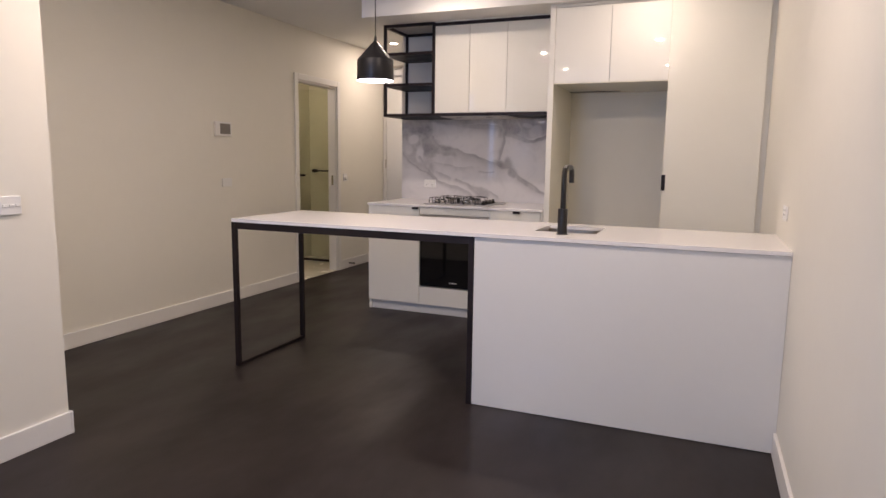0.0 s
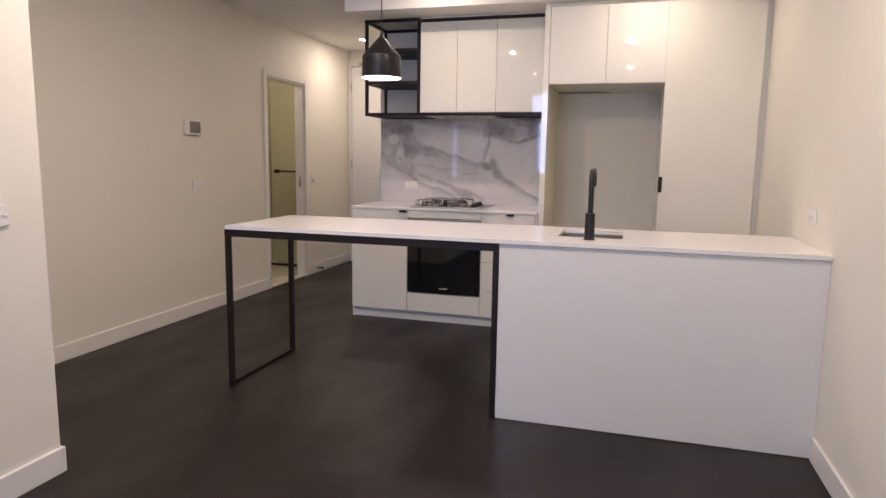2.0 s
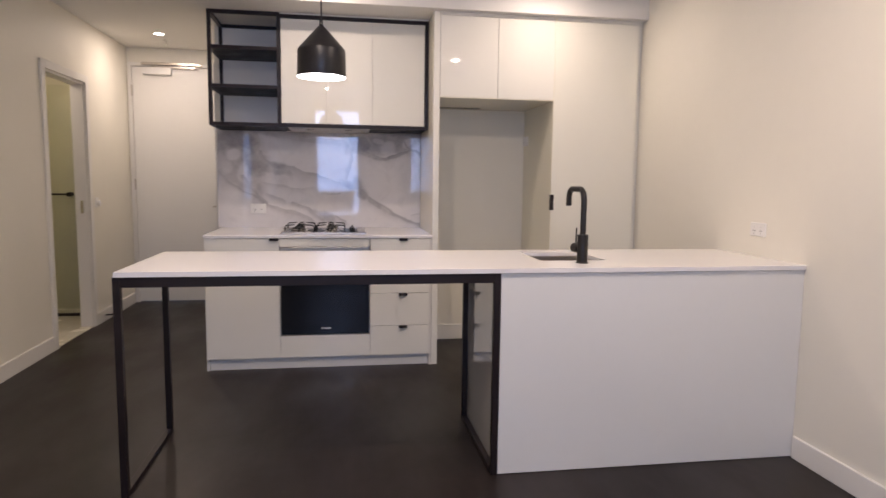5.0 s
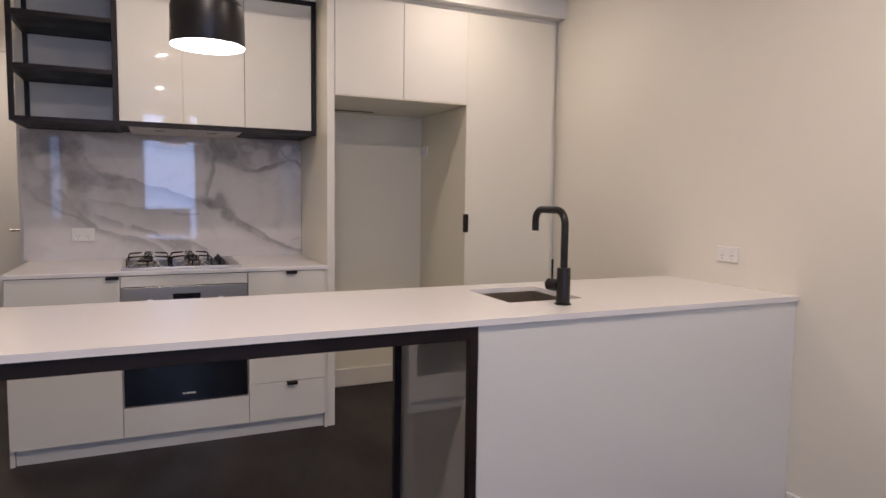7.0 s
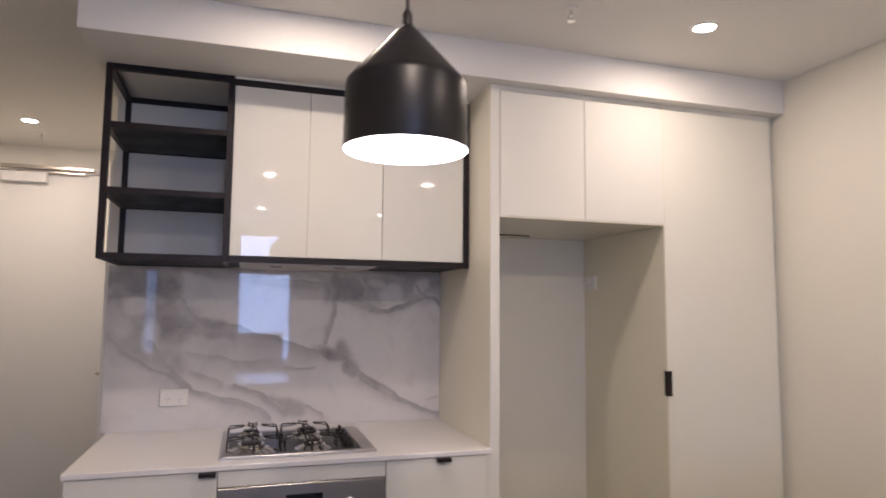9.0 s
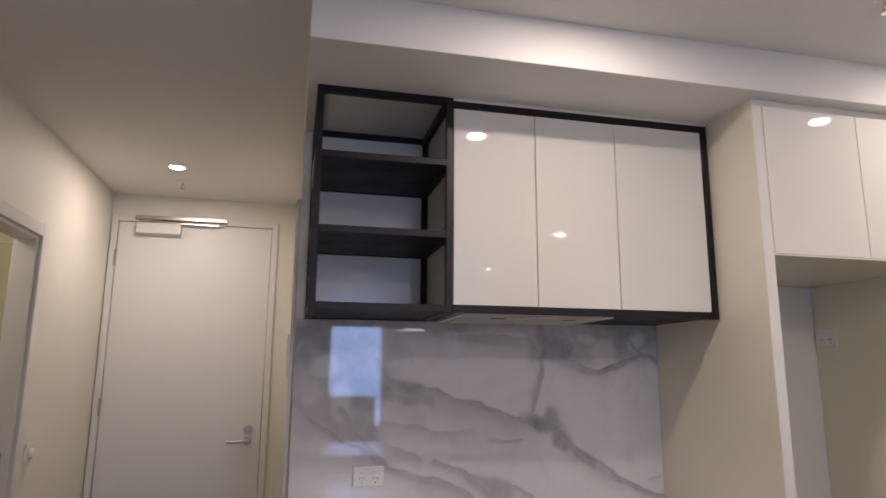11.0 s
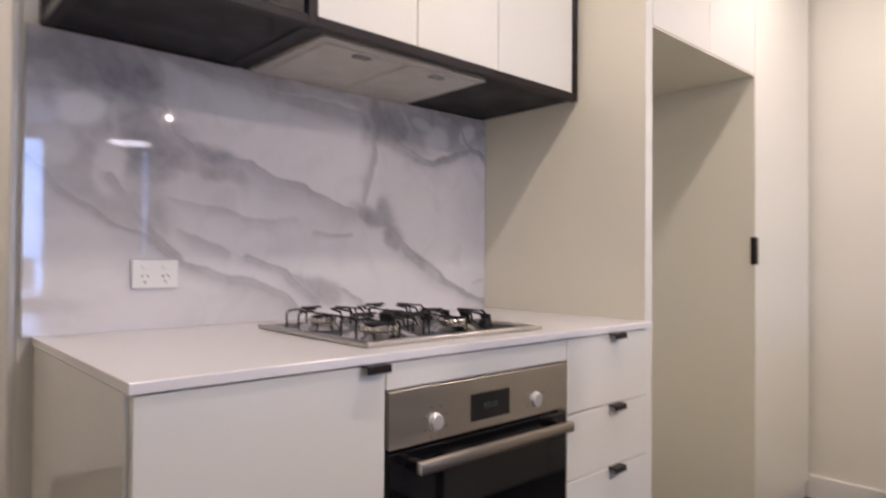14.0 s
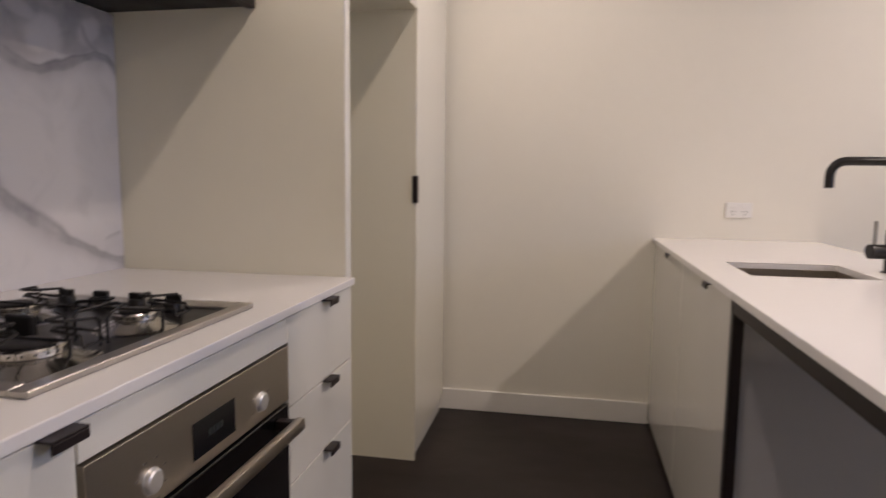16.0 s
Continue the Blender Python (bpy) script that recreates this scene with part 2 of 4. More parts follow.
def add_cyl(bm, p, q, r0, r1=None, n=24):
    """A closed tapered cylinder from p to q."""
    p, q = Vector(p), Vector(q)
    d = q - p
    turn = d.to_track_quat("Z", "Y").to_matrix().to_4x4()
    bmesh.ops.create_cone(bm, cap_ends=True, segments=n, radius1=r0, radius2=r0 if r1 is None else r1, depth=d.length,
                          matrix=Matrix.Translation((p + q) / 2) @ turn)
    return bm


def cyl(p, q, r0, r1=None, n=24):
    return add_cyl(bmesh.new(), p, q, r0, r1, n)


def add_tube(bm, points, r, n=14):
    """A round bar along a line of points."""
    points = [Vector(p) for p in points]
    rings, side = [], None
    for i, p in enumerate(points):
        a = (points[i] - points[i - 1]).normalized() if i else None
        b = (points[i + 1] - points[i]).normalized() if i + 1 < len(points) else None
        d = ((a or b) + (b or a)).normalized()
        if side is None:
            side = d.orthogonal().normalized()
        side = (side - d * side.dot(d)).normalized()
        up = d.cross(side)
        rings.append([bm.verts.new(p + r * (math.cos(k * math.tau / n) * side + math.sin(k * math.tau / n) * up)) for k in range(n)])
    for a, b in zip(rings, rings[1:]):
        for k in range(n):
            bm.faces.new((a[k], a[(k + 1) % n], b[(k + 1) % n], b[k]))
    bm.faces.new(rings[0][::-1])
    bm.faces.new(rings[-1])
    return bm


def tube(points, r, n=14):
    return add_tube(bmesh.new(), points, r, n)


def bend(corner, a, b, r, n=7):
    """Points of a rounded corner between the directions towards a and towards b."""
    c, u, v = Vector(corner), (Vector(a) - Vector(corner)).normalized(), (Vector(b) - Vector(corner)).normalized()
    centre = c + r * (u + v)
    return [centre - r * (math.cos(k / n * math.pi / 2) * v + math.sin(k / n * math.pi / 2) * u) for k in range(n + 1)]


def lathe(profile, centre, n=48):
    """A closed or open skin turned round the upright through centre; rows of radius and height."""
    bm = bmesh.new()
    rings = []
    for r, z in profile:
        rings.append([bm.verts.new((centre[0] + r * math.cos(k * math.tau / n), centre[1] + r * math.sin(k * math.tau / n), centre[2] + z)) for k in range(n)])
    for a, b in zip(rings, rings[1:]):
        for k in range(n):
            bm.faces.new((a[k], a[(k + 1) % n], b[(k + 1) % n], b[k]))
    return bm


# ---- large structure ----
LEFT, RIGHT, ENTRY, BACK = -1.225, 3.006, 2.618, 0.735
WEST_T = 0.10
HALL = -0.035
NIBX, NIBY = -0.032, -2.815
BATH0, BATH1, BATHZ = 0.750, 1.487, 2.064
LAUN0, LAUN1 = 0.81, 1.57
floor_bm = box(LEFT - 0.14, WIN_Y - 0.15, -0.12, RIGHT + 0.15, ENTRY + 0.14, 0.0)
floor = solid("floor", floor_bm, FLOOR, "dark charcoal resilient floor with a faint mottled sheen", "floor", "structure")
ceiling = solid("ceiling", box(LEFT - 2.2, WIN_Y - 0.15, CEIL, RIGHT + 0.15, ENTRY + 0.14, CEIL + 0.15), CEILING, "smooth flat white painted plasterboard ceiling", "ceiling", "structure")
solid("bulkhead", box(HALL, -0.04, 2.420, RIGHT, BACK, CEIL, bevel=0.002), CEILING, "white painted plasterboard bulkhead above the kitchen cabinets", "bulkhead", "structure")
solid("wall_east", box(RIGHT, WIN_Y - 0.15, 0, RIGHT + 0.15, ENTRY + 0.14, CEIL), PAINT, "plain warm white painted wall beside the island bench", "wall", "structure")
solid("wall_west", boxes([
    (LEFT - WEST_T, NIBY, 0, LEFT, BATH0, CEIL), (LEFT - WEST_T, BATH1, 0, LEFT, ENTRY, CEIL), (LEFT - WEST_T, BATH0, BATHZ, LEFT, BATH1, CEIL)]),
    PAINT, "warm white painted wall with the bathroom doorway", "wall", "structure")
SX0, SX1, SZ0, SZ1 = SLIT
solid("wall_nib", boxes([(SX1, -3.9, 0, NIBX, NIBY, CEIL), (LEFT - 0.14, -3.9, 0, SX0, NIBY, CEIL), (SX0, -3.9, 0, SX1, NIBY, SZ0), (SX0, -3.9, SZ1, SX1, NIBY, CEIL)]), PAINT, "white painted corner wall with a light switch", "wall", "structure")
DX0, DX1, DZ = -1.216, -0.172, 2.436
solid("wall_north", boxes([
    (LEFT, ENTRY, 0, DX0, ENTRY + 0.14, CEIL), (DX1, ENTRY, 0, HALL + 0.12, ENTRY + 0.14, CEIL), (DX0, ENTRY, DZ, DX1, ENTRY + 0.14, CEIL)]),
    PAINT, "white painted end wall round the entry door", "wall", "structure")
solid("wall_kitchen", box(HALL, BACK, 0, RIGHT, LAUN0, CEIL), PAINT, "white painted wall behind the kitchen", "wall", "structure")
solid("wall_hall", boxes([(HALL, LAUN1, 0, HALL + 0.12, ENTRY, CEIL), (HALL, LAUN0, 2.07, HALL + 0.12, LAUN1, CEIL)]), PAINT,
      "white painted hallway wall with a closed door", "wall", "structure")
WZ0, WZ1 = 0.12, 2.44
edges = [LEFT, *[x for pane in PANES for x in pane], RIGHT]
solid("wall_south", boxes([
    *[(edges[n], WIN_Y - 0.15, 0, edges[n + 1], WIN_Y, CEIL) for n in range(0, len(edges), 2)],
    *[(a, WIN_Y - 0.15, 0, d, WIN_Y, WZ0) for a, d in PANES], *[(a, WIN_Y - 0.15, WZ1, d, WIN_Y, CEIL) for a, d in PANES]]), PAINT,
    "white painted wall with two tall windows", "wall", "structure")
solid("wall_alcove", box(LEFT - 0.14, WIN_Y - 0.15, 0, LEFT, -3.9, CEIL), PAINT, "white painted side wall near the windows", "wall", "structure")


def skirting(name, rows, group="skirting boards"):
    solid(name, boxes(rows, bevel=0.0025), TRIM, "white painted square-edged skirting board", "skirting board", "structure", group)


SK, ST = 0.107, 0.014
skirting("baseboard", [(RIGHT - ST, WIN_Y, 0, RIGHT, -1.722, SK)])
skirting("baseboard", [(RIGHT - ST, -1.0, 0, RIGHT, 0.046, SK)])
skirting("baseboard", [(LEFT, NIBY + ST, 0, LEFT + ST, BATH0 - 0.065, SK)])
skirting("baseboard", [(LEFT, BATH1 + 0.065, 0, LEFT + ST, ENTRY, SK)])
skirting("baseboard", [(NIBX, -3.9, 0, NIBX + ST, NIBY, SK), (LEFT, NIBY, 0, NIBX + ST, NIBY + ST, SK)])
skirting("baseboard", [(HALL - ST, LAUN1 + 0.065, 0, HALL, ENTRY, SK)])
skirting("baseboard", [(1.565, BACK - ST, 0, 2.33, BACK, SK + 0.015)])


def window(name, x0, x1, z0, z1, y):
    """A tall dark-framed fixed window."""
    w = thing(name, ((x0 + x1) / 2, y, z0), "tall dark aluminium framed window", "window", kind="structure")
    f = 0.03
    part("window_frame", boxes([(x0, y - 0.1, z0, x0 + f, y - 0.02, z1), (x1 - f, y - 0.1, z0, x1, y - 0.02, z1),
                                (x0 + f, y - 0.1, z0, x1 - f, y - 0.02, z0 + f), (x0 + f, y - 0.1, z1 - f, x1 - f, y - 0.02, z1)], bevel=0.003), ALUFRAME, w)
    part("pane", box(x0 + f, y - 0.063, z0 + f, x1 - f, y - 0.057, z1 - f), GLASS, w).visible_shadow = False


for n, (a, d) in enumerate(PANES):
    window(f"window_{n + 1}", a, d, WZ0, WZ1, WIN_Y)
# added window in the slit; no real window is known in this wall
window("window_3", SX0, SX1, SZ0, SZ1, NIBY + 0.015)
# outside, seen only as reflections
solid("ground", box(-400, -800, -9.2, 400, 400, -9.0), GROUND, "dark asphalt ground far below the window", "ground", "structure")
solid("balcony_slab", box(-0.5, WIN_Y - 1.7, -0.25, 3.6, WIN_Y - 0.16, -0.05), CONCRETE, "grey concrete balcony slab outside the window", "balcony", "structure")


def far_house(x0, x1, y, top, mat, gable, label):
    h = thing("far_building", ((x0 + x1) / 2, y, -9), label, "building")
    part("wall", box(x0, y - 8, -9, x1, y, top), mat, h)
    bm = bmesh.new()
    xm = (x0 + x1) / 2
    vs = [bm.verts.new(c) for c in ((x0 - .3, y + .3, top), (x1 + .3, y + .3, top), (xm, y + .3, top + gable), (x0 - .3, y - 8.3, top), (x1 + .3, y - 8.3, top), (xm, y - 8.3, top + gable))]
    for f in ((0, 1, 2), (4, 3, 5), (1, 4, 5, 2), (3, 0, 2, 5), (0, 3, 4, 1)):
        bm.faces.new([vs[i] for i in f])
    part("roof", bm, FARDARK, h)


far_house(-6.0, 4.0, -19.0, 0.9, FARWALL, 1.6, "grey rendered gabled house across the street")
far_house(4.6, 14.0, -17.0, 12.0, FARDARK, 0.6, "tall dark apartment block across the street")


# ---- doors and doorways ----
def architrave(name, x, side, y0, y1, z1, label):
    """A white architrave and jamb lining round an opening in a wall that runs along y; side is +1 where the room lies towards +x."""
    d = thing(name, (x, (y0 + y1) / 2, 0), label, "door frame", kind="structure")
    w, t = 0.062, 0.016 * side
    part("architrave", boxes([(x, y0 - w, 0, x + t, y0, z1 + w), (x, y1, 0, x + t, y1 + w, z1 + w), (x, y0, z1, x + t, y1, z1 + w)], bevel=0.003), TRIM, d)
    b = x - WEST_T * side
    part("jamb", boxes([(b, y0 + 0.0005, 0, x - 0.001 * side, y0 + 0.018, z1), (b, y1 - 0.018, 0, x - 0.001 * side, y1 - 0.0005, z1), (b, y0 + 0.018, z1 - 0.018, x - 0.001 * side, y1 - 0.018, z1 - 0.0005)], bevel=0.002), TRIM, d)
    return d


bath_frame = architrave("door_frame_1", LEFT, 1, BATH0, BATH1, BATHZ, "white painted frame of the bathroom doorway")
part("strike_plate", box(LEFT - 0.060, BATH1 - 0.022, 0.98, LEFT - 0.035, BATH1 - 0.018, 1.09, bevel=0.0015), CHROME, bath_frame, "dull metal latch plate")
laun_frame = architrave("door_2", HALL, -1, LAUN0, LAUN1, 2.07, "white painted door and frame in the hallway wall")
leaf = part("leaf", box(HALL + 0.035, LAUN0 + 0.021, 0.01, HALL + 0.072, LAUN1 - 0.021, 2.049, bevel=0.002), TRIM, laun_frame, "plain white closed door leaf")
part("latch_knob", cyl((HALL + 0.034, LAUN1 - 0.075, 1.03), (HALL + 0.012, LAUN1 - 0.075, 1.03), 0.014, n=20), STEEL, leaf, "small metal latch knob")

# bathroom beyond the doorway
solid("bathroom_floor", box(LEFT - 0.90, 0.2, -0.1, LEFT - WEST_T - 0.005, 2.6, 0.004), TILE, "cream tiled bathroom floor", "floor", "structure")
solid("bathroom_floor_threshold", box(LEFT - WEST_T, BATH0 + 0.018, 0.0, LEFT - 0.002, BATH1 - 0.018, 0.006), TILE, "cream tiled door threshold", "floor", "structure")
solid("bathroom_wall_west", box(LEFT - 1.0, 0.1, 0, LEFT - 0.90, 2.7, CEIL), BATHTILE, "pale olive tiled bathroom wall", "wall", "structure")
solid("bathroom_wall_north", box(LEFT - 0.90, 2.30, 0, LEFT - WEST_T, 2.40, CEIL), BATHTILE, "pale olive tiled bathroom wall with a rail", "wall", "structure")
solid("bathroom_wall_south", box(LEFT - 0.90, 0.1, 0, LEFT - WEST_T, 0.2, CEIL), BATHTILE, "pale olive tiled bathroom side wall", "wall", "structure")
solid("hall_room_floor", box(HALL + 0.121, LAUN0 + 0.001, -0.1, 1.6, ENTRY, 0.002), FLOOR, "dark charcoal floor beyond the hallway doorway", "floor", "structure")
solid("hall_room_wall", boxes([(1.6, LAUN0, 0, 1.7, ENTRY + 0.1, CEIL), (HALL + 0.12, ENTRY, 0, 1.6, ENTRY + 0.1, CEIL)]), PAINT, "white painted walls beyond the hallway doorway", "wall", "structure")
screen = thing("shower_screen", (LEFT - 0.5, 1.95, 0.004), "clear glass shower screen in a dark bottom channel", "shower screen")
part("glass_panel", box(LEFT - 0.895, 1.945, 0.03, LEFT - WEST_T - 0.005, 1.955, 2.1), SHOWER, screen).visible_shadow = False
part("bottom_channel", box(LEFT - 0.895, 1.935, 0.004, LEFT - WEST_T - 0.005, 1.965, 0.03, bevel=0.003), BLACK, screen, "dark metal channel")
part("pull_handle", box(LEFT - 0.82, 1.92, 1.055, LEFT - 0.73, 1.944, 1.080, bevel=0.004), BLACK, screen, "small black pull handle")
rail = thing("grab_rail", (LEFT - 0.63, 2.25, 1.11), "black wall rail with a round end bracket in the bathroom", "towel rail")
part("bar", tube([(LEFT - 0.815, 2.24, 1.12), (LEFT - 0.435, 2.24, 1.12)], 0.009), BLACK, rail)
for bx in (LEFT - 0.805, LEFT - 0.445):
    part("bracket", cyl((bx, 2.299, 1.12), (bx, 2.228, 1.12), 0.022), BLACK, rail)


def entry_door():
    d = thing("door_1", ((DX0 + DX1) / 2, ENTRY, 0), "tall plain white closed entry door with a closer", "door", kind="structure")
    f = 0.038
    part("door_frame", boxes([(DX0, ENTRY - 0.018, 0, DX0 + f, ENTRY + 0.1, DZ), (DX1 - f, ENTRY - 0.018, 0, DX1, ENTRY + 0.1, DZ),
                              (DX0 + f, ENTRY - 0.018, DZ - f, DX1 - f, ENTRY + 0.1, DZ)], bevel=0.003), TRIM, d)
    x0, x1, z1 = DX0 + f + 0.004, DX1 - f - 0.004, DZ - f - 0.004
    part("leaf", box(x0, ENTRY - 0.008, 0.012, x1, ENTRY + 0.04, z1, bevel=0.002), DOORPAINT, d)
    closer = part("closer_body", box(x0 + 0.112, ENTRY - 0.058, z1 - 0.078, x0 + 0.385, ENTRY - 0.009, z1 - 0.008, bevel=0.004), PLASTIC, d, "white door closer body")
    part("closer_rail", box(x0 + 0.10, ENTRY - 0.05, z1 + 0.016, x0 + 0.672, ENTRY - 0.019, z1 + 0.042, bevel=0.003), STEEL, closer, "metal slide rail")
    part("closer_arm", box(x0 + 0.2, ENTRY - 0.045, z1 - 0.011, x0 + 0.62, ENTRY - 0.028, z1 + 0.004, bevel=0.002), STEEL, closer, "metal closer arm")
    for z in (0.25, 1.165, 2.10):
        part("hinge", cyl((x0 - 0.004, ENTRY - 0.022, z), (x0 - 0.004, ENTRY - 0.022, z + 0.11), 0.007, n=12), STEEL, d)
    lx = x1 - 0.078
    part("lock", cyl((lx, ENTRY - 0.009, 1.072), (lx, ENTRY - 0.032, 1.072), 0.026), STEEL, d, "round metal deadlock")
    rose = part("rose", cyl((lx, ENTRY - 0.009, 1.002), (lx, ENTRY - 0.02, 1.002), 0.026), STEEL, d)
    pts = [(lx, ENTRY - 0.02, 1.002)] + bend((lx, ENTRY - 0.06, 1.002), (lx, ENTRY, 1.002), (lx - 1, ENTRY - 0.06, 1.002), 0.015) + [(lx - 0.125, ENTRY - 0.06, 0.999)]
    part("lever", tube(pts, 0.0085), STEEL, rose, smooth=True)


entry_door()


# ---- kitchen: base units, worktop, oven, hob ----
def tab_pull(x, z, parent, y=-0.002, width=0.058, side=-1):
    """A folded black edge pull hooked over a front's top edge."""
    bm = boxes([(x - width / 2, y, z - 0.0005, x + width / 2, y + side * 0.024, z + 0.0035),
                (x - width / 2, y + side * 0.020, z - 0.013, x + width / 2, y + side * 0.024, z - 0.0006)], bevel=0.001)
    part("pull", bm, BLACK, parent, "matt black edge pull")


FRONT = 0.000
KX = 1.507
base_door = thing("base_cabinet", (0.24, 0.35, 0), "white gloss base cabinet with one door", "cabinet", "kitchen base cabinets")
part("body", boxes([(-0.005, 0.024, 0, 0.016, BACK - 0.022, 0.896), (0.017, 0.026, 0.081, 0.478, BACK - 0.022, 0.896)]), GLOSS, base_door)
door = part("door", box(0.001, FRONT, 0.084, 0.476, 0.022, 0.894, bevel=0.0012), GLOSS, base_door)
tab_pull(0.446, 0.8935, door, FRONT)

oven_unit = thing("oven_housing", (0.78, 0.35, 0), "white cabinet housing round the built-in oven", "cabinet", "kitchen base cabinets")
part("body", boxes([(0.480, 0.026, 0.081, 0.484, BACK - 0.022, 0.896), (1.074, 0.026, 0.081, 1.078, BACK - 0.022, 0.896), (0.485, 0.026, 0.081, 1.073, BACK - 0.03, 0.232)]), CARCASS, oven_unit)
part("top_filler", box(0.480, FRONT, 0.840, 1.078, 0.022, 0.894, bevel=0.0012), GLOSS, oven_unit)
part("bottom_panel", box(0.480, FRONT, 0.084, 1.078, 0.022, 0.234, bevel=0.0012), GLOSS, oven_unit)

drawer_unit = thing("drawer_cabinet", (1.29, 0.35, 0), "white gloss cabinet with four drawers", "cabinet", "kitchen base cabinets")
part("body", boxes([(1.080, 0.026, 0.081, 1.488, BACK - 0.022, 0.896), (1.489, 0.010, 0, 1.506, BACK - 0.022, 0.896)]), CARCASS, drawer_unit)
for z0, z1 in ((0.084, 0.288), (0.291, 0.515), (0.518, 0.692), (0.695, 0.894)):
    front = part("drawer_front", box(1.081, FRONT, z0, 1.487, 0.022, z1, bevel=0.0012), GLOSS, drawer_unit)
    tab_pull(1.305, z1 - 0.0005 if z1 > 0.8 else z1 - 0.002, front, FRONT)
solid("kickboard", box(0.017, 0.040, 0, 1.488, 0.054, 0.080, bevel=0.001), PANEL, "white plinth board under the base cabinets", "plinth")
solid("worktop", box(-0.008, -0.006, 0.8975, KX, BACK - 0.001, 0.917, bevel=0.0022, segments=2), QUARTZ, "white engineered stone worktop with a thin square edge", "worktop")


def oven():
    o = thing("oven", (0.779, 0.3, 0.24), "built-in stainless steel oven with a black glass door", "oven")
    x0, x1 = 0.4845, 1.0735
    part("body", box(x0 + 0.006, 0.02, 0.245, x1 - 0.006, 0.55, 0.835), DARKHOLE, o)
    fascia = part("control_panel", box(x0, -0.004, 0.718, x1, 0.019, 0.836, bevel=0.001), STEEL, o, "brushed steel control panel")
    disp = part("display", box(0.715, -0.0052, 0.738, 0.846, -0.0042, 0.800, bevel=0.0004), SCREEN, fascia, "dark clock display")
    part("door", box(x0 + 0.001, -0.003, 0.242, x1 - 0.001, 0.019, 0.709, bevel=0.002), OVENGLASS, o, "black glass oven door")
    for x in (0.610, 0.945):
        k = part("knob", lathe([(0.0, 0.009), (0.0150, 0.009), (0.0175, 0.007), (0.0185, 0.0), (0.0205, 0.0), (0.0205, -0.001)], (0, 0, 0), 32), SATIN, fascia, "round satin metal knob", smooth=True)
        k.matrix_basis = pose(x - BASE[o].x, -0.0042 - BASE[o].y, 0.757 - BASE[o].z, 90, 0, 0)
        k.data.transform(Matrix.Translation(BASE[o]))
        for i in range(8):
            a = math.radians(i * 45 + 22)
            s = 0.034
            if i % 4 in (0, 3) or x < 0.7:
                part("knob_mark", box(x + s * math.cos(a) - 0.003, -0.0046, 0.757 + s * math.sin(a) - 0.0015, x + s * math.cos(a) + 0.003, -0.0041, 0.757 + s * math.sin(a) + 0.0015), GREYPL, fascia)
    bar = part("handle", box(0.525, -0.058, 0.672, 1.033, -0.040, 0.697, bevel=0.003, segments=2), STEEL, o, "brushed steel bar handle", smooth=True)
    for x in (0.530, 1.006):
        part("handle_post", box(x, -0.0395, 0.674, x + 0.022, -0.0035, 0.694, bevel=0.002), BLACK, bar)
    part("badge", box(0.752, -0.0038, 0.278, 0.762, -0.0032, 0.288), PLASTIC, o)
    part("badge", box(0.768, -0.0038, 0.279, 0.815, -0.0032, 0.287), PLASTIC, o)
    for i in range(4):
        part("digit", box(0.758 + i * 0.012, -0.0060, 0.764, 0.766 + i * 0.012, -0.0054, 0.776), DIGITS, disp)


oven()


